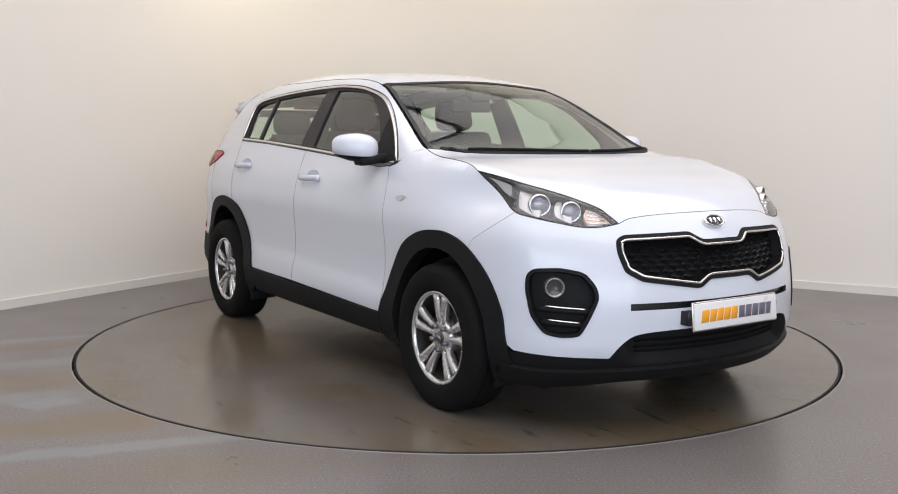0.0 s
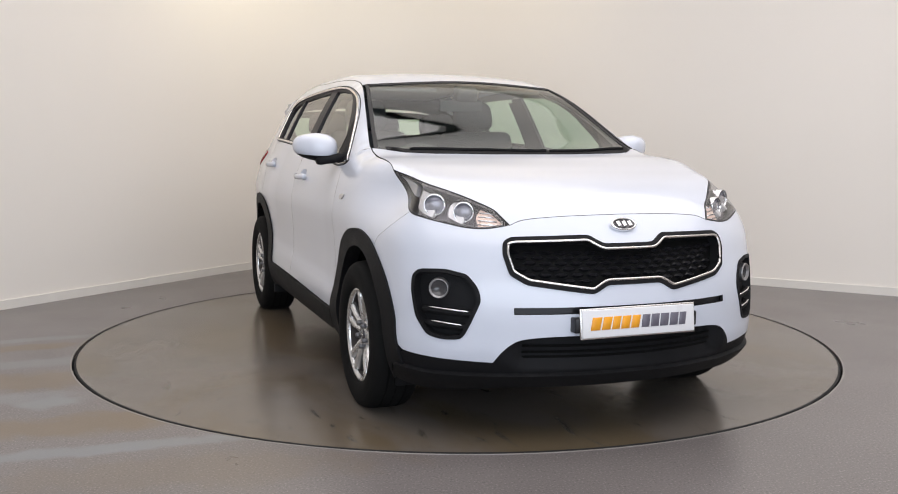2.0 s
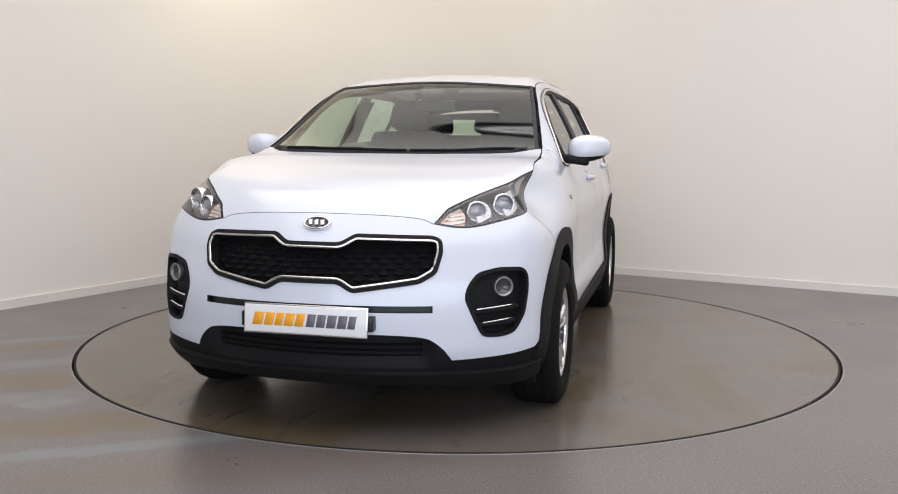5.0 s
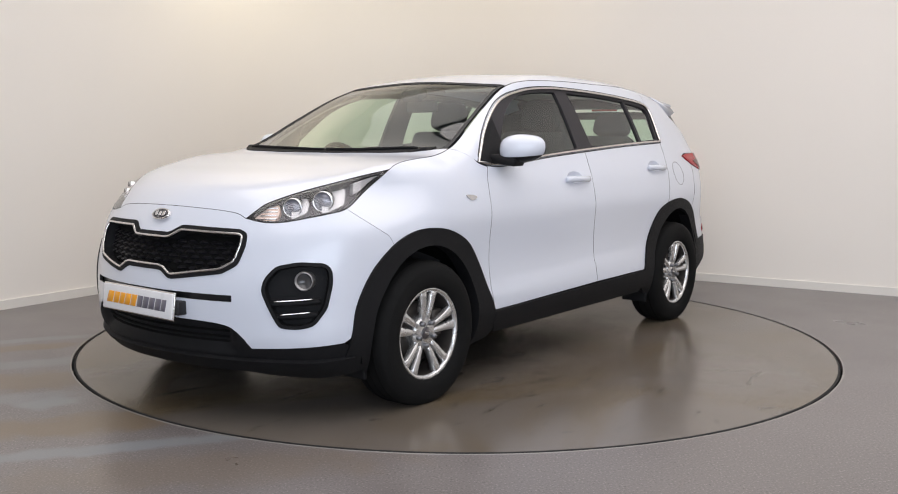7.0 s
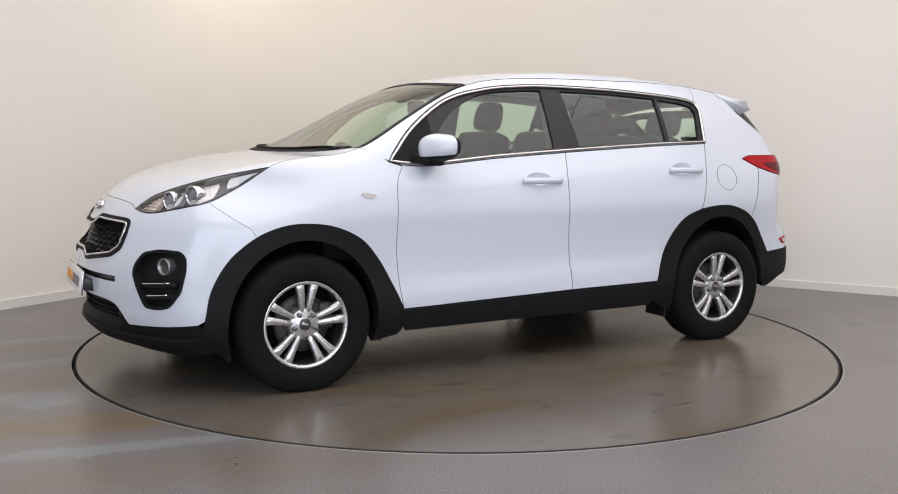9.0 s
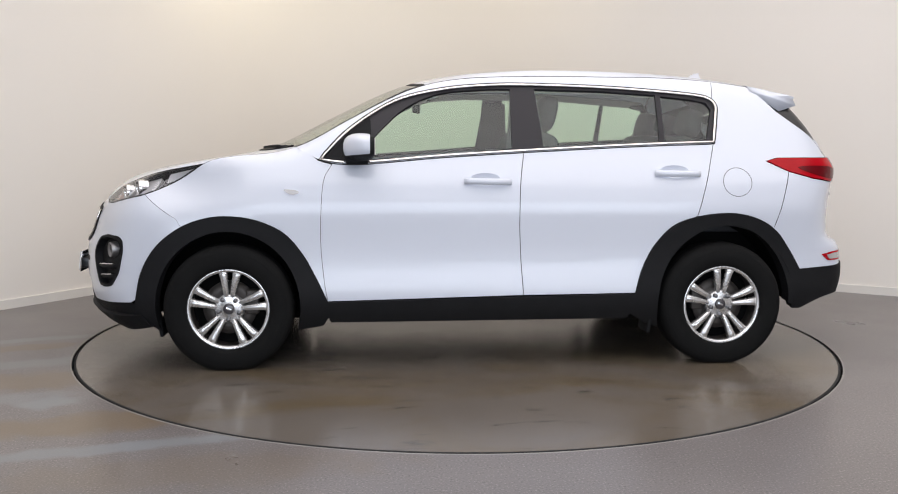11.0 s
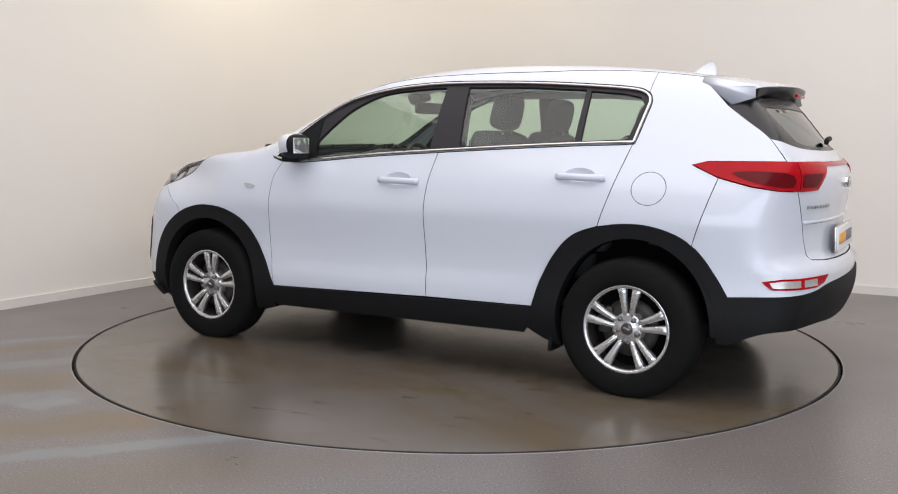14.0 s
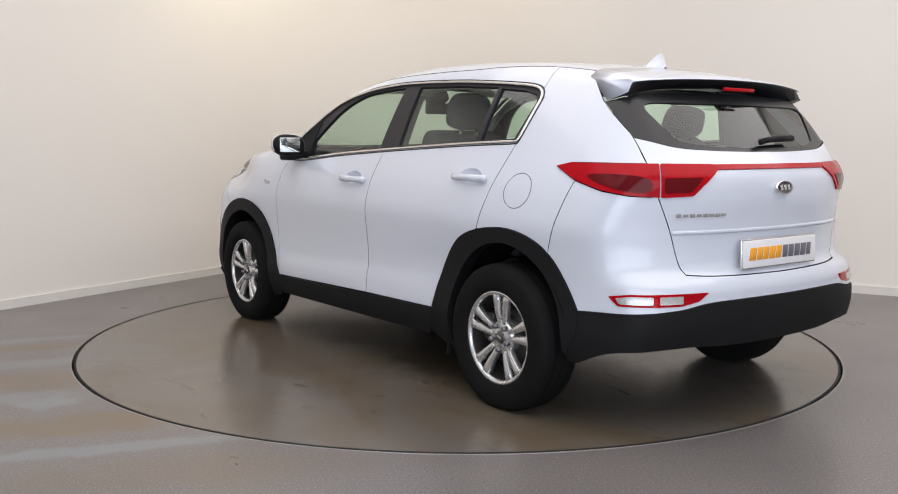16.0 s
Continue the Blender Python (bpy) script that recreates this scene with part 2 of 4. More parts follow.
tagged(mesh_object("baseboard", *strip([p + Vector((0.0, 0.0)) for p in plan], 0.0, 0.066, -0.014), SKIRT), "pale painted skirting board along the wall", "baseboard", kind="structure")
# square corners behind the camera
back = [plan[-1], plan[-1] - Vector((4.6, 8.2)), plan[0] - Vector((-2.2, 6.2)), plan[0]]
for name, k in (("wall_east", 0), ("wall_south", 1), ("wall_west", 2)):
    tagged(mesh_object(name, *strip(back[k:k + 2], 0.0, CEILING, 0.2), WALL), "plain cream wall behind the camera", "wall", kind="structure")
outline = [Vector(p) for p in plan] + [Vector(p) for p in back[1:3]]


def ring_floor():
    """The floor sheet with a round opening for the turntable."""
    n, r0 = 128, RADIUS + 0.011
    verts, faces = [], []
    for r, z in ((r0, -0.05), (r0, 0.0), (3.0, 0.0), (6.0, 0.0), (22.0, 0.0)):
        verts += [(r * math.cos(2 * math.pi * i / n), r * math.sin(2 * math.pi * i / n), z) for i in range(n)]
    for k in range(4):
        for i in range(n):
            j = (i + 1) % n
            faces.append((k * n + i, k * n + j, (k + 1) * n + j, (k + 1) * n + i)[::-1])
    return verts, faces


tagged(mesh_object("floor", *ring_floor(), FLOOR, smooth=False), "satin grey resin floor with pale scuffs and brown stains", "floor", kind="structure")
pit = lathe([(0.0, -0.05), (RADIUS + 0.05, -0.05)], 96)
tagged(mesh_object("turntable_pit", [(x, z, y) for x, y, z in pit[0]], pit[1], GAP_SHADE), "recess under the turntable rim, its shade put into the colour", "pit", kind="structure")
lip = lathe([(RADIUS + 0.0115, 0.0012), (RADIUS + 0.019, 0.0012), (RADIUS + 0.0195, 0.0)], 128)
tagged(mesh_object("turntable_trim", [(x, z, y) for x, y, z in lip[0]], [f[::-1] for f in lip[1]], TRIM_METAL, smooth=False), "thin pale metal edging round the turntable", "trim", kind="structure")
tagged(mesh_object("ceiling", [(-22, -22, CEILING), (22, -22, CEILING), (22, 22, CEILING), (-22, 22, CEILING), (-22, -22, CEILING + 0.2), (22, -22, CEILING + 0.2), (22, 22, CEILING + 0.2), (-22, 22, CEILING + 0.2)],
                   [(0, 1, 2, 3), (7, 6, 5, 4), (0, 4, 5, 1), (1, 5, 6, 2), (2, 6, 7, 3), (3, 7, 4, 0)], CEIL, smooth=False), "plain white ceiling above the turntable", "ceiling", kind="structure")

deck = lathe([(0.0, 0.0), (0.8, 0.0), (1.6, 0.0), (RADIUS - 0.012, 0.0)], 160)
turntable = tagged(new("turntable"), "round grey resin turntable set flush into the floor", "turntable")
mesh_object("deck", [(x, z, y) for x, y, z in deck[0]], [f[::-1] for f in deck[1]], DECK, turntable, "grey resin deck", smooth=False)
edge = lathe([(RADIUS - 0.012, 0.0), (RADIUS - 0.004, -0.0015), (RADIUS, -0.006), (RADIUS, -0.045)], 160)
mesh_object("rim", [(x, z, y) for x, y, z in edge[0]], [f[::-1] for f in edge[1]], GAP_SHADE, turntable, "deck edge coloured near-black for shade in the gap", smooth=False)


def assumed_ceiling_light(x0, y0, wide, deep, label):
    """An assumed, unseen stretched-fabric light panel hung under the ceiling."""
    root = tagged(new("assumed_ceiling_light"), label, "ceiling light")
    w, l = wide + 0.1, deep + 0.1
    for x, y, sx, sy in ((0, l / 2, w, 0.06), (0, -l / 2, w, 0.06), (w / 2, 0, 0.06, l - 0.06), (-w / 2, 0, 0.06, l - 0.06)):
        part("frame", box((sx, sy, 0.12), 0.006, pose(x, y, -0.062)), SKIRT, root)
    part("backing", box((w - 0.07, l - 0.07, 0.02), 0.0, pose(0, 0, -0.03)), CEIL, root)
    root.matrix_basis = pose(x0, y0, CEILING)


assumed_ceiling_light(PANEL_X, PANEL_Y, PANEL_W, PANEL_L, "large assumed white fabric light panel, unseen under the ceiling")
assumed_ceiling_light(FAR_X, FAR_Y, FAR_W, FAR_L, "small added white fabric light panel, unseen near the rounded wall")


def added_window():
    """An unseen glazed front, added behind the camera to go with the fill lamp."""
    root = tagged(new("added_window_1"), "wide added window with white frames, unseen behind the camera", "window", kind="structure")
    for k in range(6):
        part("mullion", box((0.09, 0.10, 3.4), 0.006, pose(-5.1 + 10.8 * k / 5, -9.42, 1.75)), SKIRT, root)
    for z in (0.08, 3.42):
        part("rail", box((10.9, 0.10, 0.09), 0.006, pose(0.3, -9.42, z)), SKIRT, root)
    part("pane", box((10.8, 0.01, 3.25), 0.0, pose(0.3, -9.42, 1.75)), PANE, root)


PANE = glass("added_window_glass", (0.92, 0.95, 0.95))
added_window()


# ---- the car's outer form: x forward from mid-wheelbase, y to its left, z up ----
def curve(u, *knots):
    """A smooth line through (u, value) knots, for arrays."""
    k = np.array(knots, float)
    xs, ys = k[:, 0], k[:, 1]
    h = np.diff(xs)
    d = np.diff(ys) / h
    m = np.empty(len(xs))
    m[0], m[-1] = d[0], d[-1]
    m[1:-1] = (d[:-1] * h[1:] + d[1:] * h[:-1]) / (h[:-1] + h[1:])
    u = np.asarray(u, float)
    c = np.clip(u, xs[0], xs[-1])
    i = np.clip(np.searchsorted(xs, c) - 1, 0, len(h) - 1)
    s = (c - xs[i]) / h[i]
    v = (ys[i] * (1 + 2 * s) * (1 - s) ** 2 + m[i] * h[i] * s * (1 - s) ** 2
         + ys[i + 1] * s * s * (3 - 2 * s) + m[i + 1] * h[i] * s * s * (s - 1))
    return v + np.where(u < xs[0], (u - xs[0]) * m[0], 0) + np.where(u > xs[-1], (u - xs[-1]) * m[-1], 0)


def smax(a, b, k):
    w = np.clip(k - np.abs(a - b), 0, None)
    return np.maximum(a, b) + w * w / (4 * k)


def half_width(x, z):
    wide = curve(x, (-2.2, 0.75), (-2.0, 0.818), (-1.8, 0.862), (-1.6, 0.885), (-1.3, 0.905), (-0.8, 0.908), (0.8, 0.908),
                 (1.35, 0.910), (1.7, 0.890), (2.0, 0.815), (2.25, 0.70))
    inset = curve(z, (0.15, 0.09), (0.28, 0.02), (0.4, 0.0), (0.5, 0.010), (0.62, 0.015), (0.75, 0.007), (0.86, 0.0),
                  (0.95, 0.018), (1.0, 0.032), (1.05, 0.052), (1.1, 0.075), (1.2, 0.122), (1.3, 0.170), (1.42, 0.232), (1.52, 0.292), (1.6, 0.35))
    rear = np.clip(-0.9 - x, 0, None) * np.clip(z - 1.0, 0, None) * 0.05
    flare = 0.020 * np.exp(-((x - 1.55) / 0.33) ** 2 - ((z - 0.58) / 0.14) ** 2) - 0.112 * np.exp(-((x - 1.63) / 0.27) ** 2 - ((z - 1.005) / 0.13) ** 2)
    line = np.clip((z - 0.505 + 0.03 * x) / 0.018, -1, 1)
    crease = 0.0045 * (line - line ** 3 / 3) * 1.5 * np.clip((0.95 - np.abs(x + 0.05)) / 0.25, 0, 1)
    return wide - inset - rear + flare - crease


def top_height(x, y):
    bow = curve(x, (-0.6, 0.0), (-0.1, 0.14), (0.2, 0.19), (0.6, 0.21), (1.0, 0.22), (1.25, 0.14), (1.5, 0.05), (1.8, 0.09), (2.05, 0.24), (2.2, 0.36))
    crown = curve(x, (-2.0, 0.10), (-1.6, 0.08), (0.2, 0.075), (0.9, 0.06), (1.3, 0.0), (1.6, 0.02), (2.0, 0.05), (2.2, 0.06))
    u = x + np.clip(bow, 0, 1) * y * y
    return curve(u, (-2.0, 1.478), (-1.631, 1.550), (-1.307, 1.596), (-0.977, 1.621), (-0.638, 1.633), (-0.185, 1.628),
                 (0.137, 1.598), (0.431, 1.530), (0.808, 1.357), (1.12, 1.199), (1.24, 1.154), (1.34, 1.135),
                 (1.60, 1.092), (1.85, 1.040), (2.0, 0.988), (2.08, 0.940), (2.16, 0.86)) - crown * y * y


def nose(y, z):
    return curve(z, (0.18, 2.06), (0.25, 2.17), (0.34, 2.235), (0.45, 2.248), (0.55, 2.25), (0.62, 2.243), (0.72, 2.215),
                 (0.82, 2.182), (0.90, 2.13), (0.97, 2.072), (1.05, 1.97)) - 0.40 * y * y - 0.10 * y ** 4


def tail(y, z):
    return curve(z, (0.18, 1.98), (0.26, 2.09), (0.36, 2.165), (0.46, 2.205), (0.58, 2.21), (0.655, 2.195), (0.68, 2.155), (0.74, 2.142),
                 (0.87, 2.152), (1.0, 2.168), (1.09, 2.155), (1.15, 2.10), (1.30, 1.975), (1.42, 1.875), (1.5, 1.80)) - 0.14 * y * y - curve(z, (0.5, 0.16), (0.7, 0.24), (1.1, 0.26), (1.3, 0.02), (1.5, 0.0)) * y ** 4


def form(x, y, z):
    """Below zero inside the body, above zero outside."""
    y = np.abs(y)
    side = y - half_width(x, z)
    top = (z - top_height(x, y)) * 0.9
    f = smax(side, top, 0.05)
    f = smax(f, (x - nose(y, z)) * 0.9, 0.08)
    return smax(f, (-x - tail(y, z)) * 0.9, 0.07)


def normal_at(p):
    e = 0.004
    g = np.stack([form(*(p + e * a).T) - form(*(p - e * a).T) for a in np.eye(3)], 1)
    return g / np.linalg.norm(g, axis=1)[:, None]


FRONT_AXIS, REAR_AXIS = 1.15, -1.15


def place(chart, a, b, r):
    """Where a chart's (a, b) lies at the reach r."""
    if chart == "side":
        return np.stack([a, r, b], 1)
    if chart == "top":
        return np.stack([a, b, r], 1)
    if chart == "front":
        return np.stack([FRONT_AXIS + r * np.cos(a), r * np.sin(a), b], 1)
    return np.stack([REAR_AXIS - r * np.cos(a), r * np.sin(a), b], 1)


def lift(chart, ab, out=0.0):
    """Points of a chart laid on the form, raised by out along its normal."""
    ab = np.asarray(ab, float)
    a, b = ab[:, 0], ab[:, 1]
    lo = np.full(len(a), 0.7 if chart == "top" else 0.0)
    hi = np.full(len(a), 2.0)
    for _ in range(34):
        mid = (lo + hi) / 2
        inside = form(*place(chart, a, b, mid).T) < 0
        lo, hi = np.where(inside, mid, lo), np.where(inside, hi, mid)
    p = place(chart, a, b, lo)
    return p + normal_at(p) * out if np.any(out) else p


# ---- laying panels on the form ----
def to_chart(chart, p):
    p = np.asarray(p)
    if chart == "side":
        return p[:, [0, 2]]
    if chart == "top":
        return p[:, [0, 1]]
    x = p[:, 0] - FRONT_AXIS if chart == "front" else REAR_AXIS - p[:, 0]
    return np.stack([np.arctan2(p[:, 1], x), p[:, 2]], 1)


def moved(a, b, pts):
    """Chart points of a told in chart b."""
    return [tuple(q) for q in to_chart(b, lift(a, pts))]


def flow(pts, n=6):
    """A smooth line through pts, ends kept."""
    p = [np.array(q, float) for q in pts]
    if len(p) < 3:
        return [tuple(q) for q in p]
    p = [2 * p[0] - p[1]] + p + [2 * p[-1] - p[-2]]
    out = []
    for i in range(1, len(p) - 2):
        a, b, c, d = p[i - 1:i + 3]
        for k in range(n):
            t = k / n
            out.append(tuple(0.5 * (2 * b + (c - a) * t + (2 * a - 5 * b + 4 * c - d) * t * t + (3 * b - a - 3 * c + d) * t ** 3)))
    return out + [tuple(p[-2])]


def soften(pts, times=2):
    """Cuts the corners of a closed outline."""
    p = np.array(pts, float)
    for _ in range(times):
        q = np.roll(p, -1, 0)
        p = np.stack([p * 0.75 + q * 0.25, p * 0.25 + q * 0.75], 1).reshape(-1, 2)
    return [tuple(q) for q in p]


def fillet(pts, r=0.010):
    """A closed outline with corners rounded by about r."""
    p, out = [np.array(q, float) for q in pts], []
    for i, b in enumerate(p):
        a, c = p[i - 1], p[(i + 1) % len(p)]
        ra, rc = min(r, np.linalg.norm(a - b) * 0.45), min(r, np.linalg.norm(c - b) * 0.45)
        s, e = b + (a - b) / np.linalg.norm(a - b) * ra, b + (c - b) / np.linalg.norm(c - b) * rc
        out += [tuple((1 - t) ** 2 * s + 2 * t * (1 - t) * b + t * t * e) for t in (0, 0.33, 0.67, 1)]
    return out


def both(half):
    """A closed outline from the half at the car's left (second value across for 'top', first for the others)."""
    return list(half) + [(-a, b) for a, b in reversed(half)]


def both_top(half):
    return list(half) + [(a, -b) for a, b in reversed(half)]


def dense(poly, step):
    p = np.array(poly, float)
    out = []
    for a, b in zip(p, np.roll(p, -1, 0)):
        d = np.linalg.norm(b - a)
        if d < 1e-6:
            continue
        n = max(1, int(round(d / step)))
        out += [a + (b - a) * k / n for k in range(n)]
    return np.array(out)


def shrink(poly, d):
    p = np.array(poly, float)
    e = np.roll(p, -1, 0) - p
    keep = np.linalg.norm(e, axis=1) > 1e-6
    p = p[keep]
    area = np.sum(p[:, 0] * np.roll(p[:, 1], -1) - p[:, 1] * np.roll(p[:, 0], -1))
    e = np.roll(p, -1, 0) - p
    n = np.stack([-e[:, 1], e[:, 0]], 1) / np.linalg.norm(e, axis=1)[:, None] * (1 if area > 0 else -1)
    m = n + np.roll(n, 1, 0)
    m /= np.maximum(np.linalg.norm(m, axis=1), 0.6)[:, None]
    return p + m * d


def within(poly, q):
    x, y = q[:, 0], q[:, 1]
    r = np.zeros(len(q), bool)
    for (x0, y0), (x1, y1) in zip(poly, np.roll(poly, -1, 0)):
        if y0 != y1:
            r ^= ((y0 > y) != (y1 > y)) & (x < (x1 - x0) * (y - y0) / (y1 - y0) + x0)
    return r


def away(poly, q):
    d = np.full(len(q), 9.0)
    for a, b in zip(poly, np.roll(poly, -1, 0)):
        e = b - a
        t = np.clip(((q - a) @ e) / max(e @ e, 1e-12), 0, 1)
        d = np.minimum(d, np.linalg.norm(q - a - t[:, None] * e, axis=1))
    return d


def sheet(chart, outline, holes=(), out=0.0, thick=0.014, step=0.035, gap=0.0019, side=1):
    """Vertices and faces of a panel cut to an outline and laid on the form."""
    rings = [dense(shrink(outline, gap), step * 0.6)] + [dense(shrink(h, -gap), step * 0.6) for h in holes]
    lo, hi = rings[0].min(0), rings[0].max(0)
    gx, gy = np.meshgrid(np.arange(lo[0], hi[0], step), np.arange(lo[1], hi[1], step))
    g = np.stack([gx.ravel(), gy.ravel()], 1)
    for k, r in enumerate(rings):
        g = g[(within(r, g) if k == 0 else ~within(r, g)) & (away(r, g) > step * 0.45)]
    pts, edges, base = [], [], 0
    for r in rings:
        pts += [Vector(q) for q in r]
        edges += [(base + i, base + (i + 1) % len(r)) for i in range(len(r))]
        base += len(r)
    pts += [Vector(q) for q in g]
    v2, _, tri, *_ = delaunay_2d_cdt(pts, edges, [], 0, 1e-6)
    v2 = np.array([tuple(v) for v in v2])
    tri = np.array([t for t in tri if len(t) == 3])
    mid = v2[tri].mean(1)
    ok = within(rings[0], mid)
    for r in rings[1:]:
        ok &= ~within(r, mid)
    tri = tri[ok]
    e1, e2 = v2[tri[:, 1]] - v2[tri[:, 0]], v2[tri[:, 2]] - v2[tri[:, 0]]
    e3 = e2 - e1
    longest = np.sqrt(np.maximum(np.maximum((e1 ** 2).sum(1), (e2 ** 2).sum(1)), (e3 ** 2).sum(1)))
    tri = tri[np.abs(e1[:, 0] * e2[:, 1] - e1[:, 1] * e2[:, 0]) / longest > step * 0.02]
    p = lift(chart, v2)
    nrm = normal_at(p)
    p = p + nrm * (out(p)[:, None] if callable(out) else out)
    fn = np.cross(p[tri[:, 1]] - p[tri[:, 0]], p[tri[:, 2]] - p[tri[:, 0]])
    wrong = (fn * nrm[tri[:, 0]]).sum(1) < 0
    tri[wrong] = tri[wrong][:, ::-1]
    count = {}
    for t in tri:
        for a, b in ((t[0], t[1]), (t[1], t[2]), (t[2], t[0])):
            count[(a, b)] = 1
    verts, faces = [tuple(q) for q in p], [tuple(int(i) for i in t) for t in tri]
    if thick:
        rim = [e for e in count if (e[1], e[0]) not in count]
        at = {}
        for a, b in rim:
            for i in (a, b):
                if i not in at:
                    at[i] = len(verts)
                    verts += [tuple(p[i]), tuple(p[i] - nrm[i] * min(0.0025, thick / 3) ), tuple(p[i] - nrm[i] * thick)]
            faces += [(at[a], at[a] + 2, at[b] + 2, at[b])]
    if side < 0:
        verts = [(x, -y, z) for x, y, z in verts]
        faces = [f[::-1] for f in faces]
    return verts, faces


def panel(name, chart, outline, mat, parent, label="", **k):
    verts, faces = sheet(chart, outline, **k)
    if mat is PAINT:
        # painted face; edge coloured dark for the shade in the panel gaps
        return mesh_object(name, verts, faces, mat, parent, label, mats=[PAINT, SEAL_GAP_SHADE], index=[1 if len(f) == 4 else 0 for f in faces])
    return mesh_object(name, verts, faces, mat, parent, label)


def on(chart, pts, out=0.0, side=1):
    """A line of the form in space."""
    p = lift(chart, np.array(pts, float), out)
    return [(x, y * side, z) for x, y, z in p]


# ---- lines of the car ----
EDGE_A = flow([(0.792, 1.086), (0.833, 1.008), (0.847, 0.852), (0.850, 0.659), (0.833, 0.469), (0.815, 0.366)])
EDGE_B = flow([(-0.241, 1.167), (-0.214, 0.993), (-0.207, 0.813), (-0.215, 0.629), (-0.231, 0.392)])
EDGE_C = flow([(-1.304, 1.212), (-1.232, 0.98), (-1.181, 0.817)])
ARCH_F = flow([(1.815, 0.380), (1.781, 0.528), (1.697, 0.665), (1.571, 0.763), (1.439, 0.810), (1.314, 0.819), (1.176, 0.797), (1.043, 0.732), (0.949, 0.624), (0.879, 0.499), (0.815, 0.366)])
ARCH_R = flow([(-0.846, 0.398), (-0.886, 0.531), (-0.956, 0.664), (-1.054, 0.766), (-1.195, 0.816), (-1.376, 0.832), (-1.530, 0.800), (-1.644, 0.730), (-1.733, 0.615), (-1.800, 0.505)])
BELT = flow([(0.853, 1.112), (0.70, 1.098), (0.529, 1.107), (0.207, 1.136), (-0.241, 1.165), (-0.716, 1.192), (-1.01, 1.206), (-1.304, 1.216)])
DLO_TOP = flow([(0.853, 1.112), (0.695, 1.274), (0.452, 1.428), (0.195, 1.495), (-0.057, 1.521), (-0.30, 1.526), (-0.692, 1.516), (-1.012, 1.496), (-1.236, 1.476), (-1.318, 1.455), (-1.346, 1.418), (-1.340, 1.370), (-1.304, 1.216)])
HOOD_TOP = flow([(0.0, 0.921), (0.16, 0.919), (0.306, 0.914), (0.43, 0.903), (0.484, 0.883)])
LAMP_UPPER = flow([(0.484, 0.883), (0.525, 0.918), (0.575, 0.950), (0.735, 1.002), (0.960, 1.052), (1.184, 1.087)])
LAMP_LOWER = flow([(0.484, 0.883), (0.571, 0.869), (0.650, 0.871), (0.740, 0.887), (0.834, 0.906), (0.914, 0.926), (1.004, 0.980), (1.096, 1.035), (1.184, 1.087)])
SEAM_FRONT = flow([(0.914, 0.926), (1.000, 0.870), (1.109, 0.802)])
GUTTER = flow([(0.985, 0.738), (0.85, 0.710), (0.70, 0.678), (0.52, 0.640), (0.30, 0.592), (0.1, 0.573), (-0.4, 0.568), (-0.9, 0.566), (-1.3, 0.556), (-1.57, 0.545)])
COWL = flow([(0.985, 0.738), (1.154, 0.560), (1.224, 0.278), (1.238, 0.10), (1.240, 0.0)])
SHUT_TOP = flow([moved("front", "top", [(1.184, 1.087)])[0], (1.36, 0.765), (1.25, 0.762), (1.13, 0.752), (1.04, 0.746), (0.985, 0.738)])
SHUT = moved("top", "side", SHUT_TOP)
GRILLE = fillet(both([(0.110, 0.810), (0.170, 0.844), (0.478, 0.838), (0.508, 0.822), (0.506, 0.772), (0.478, 0.693), (0.414, 0.655), (0.166, 0.617), (0.112, 0.652)]), 0.016)
FOG = fillet([(0.820, 0.706), (0.720, 0.711), (0.632, 0.693), (0.588, 0.640), (0.576, 0.590), (0.612, 0.500), (0.645, 0.433), (0.714, 0.428), (0.776, 0.442), (0.826, 0.515), (0.848, 0.620), (0.846, 0.680)], 0.022)
LOWER = flow([(0.890, 0.362), (0.744, 0.350), (0.640, 0.344), (0.534, 0.340)]) + flow([(0.504, 0.383), (0.468, 0.417), (0.422, 0.438), (0.30, 0.450), (0.0, 0.456)])

GATE_UP = flow([(0.851, 1.392), (0.779, 1.307), (0.722, 1.236), (0.678, 1.133)])
TAIL_LOW = [(1.050, 1.108), (0.957, 1.056), (0.842, 1.018), (0.742, 1.001), (0.660, 0.997)]
OFF_X, OFF_Y = -0.0505, -0.0757
car = tagged(new("car"), "clean white compact five-door SUV with black cladding on a turntable", "car")


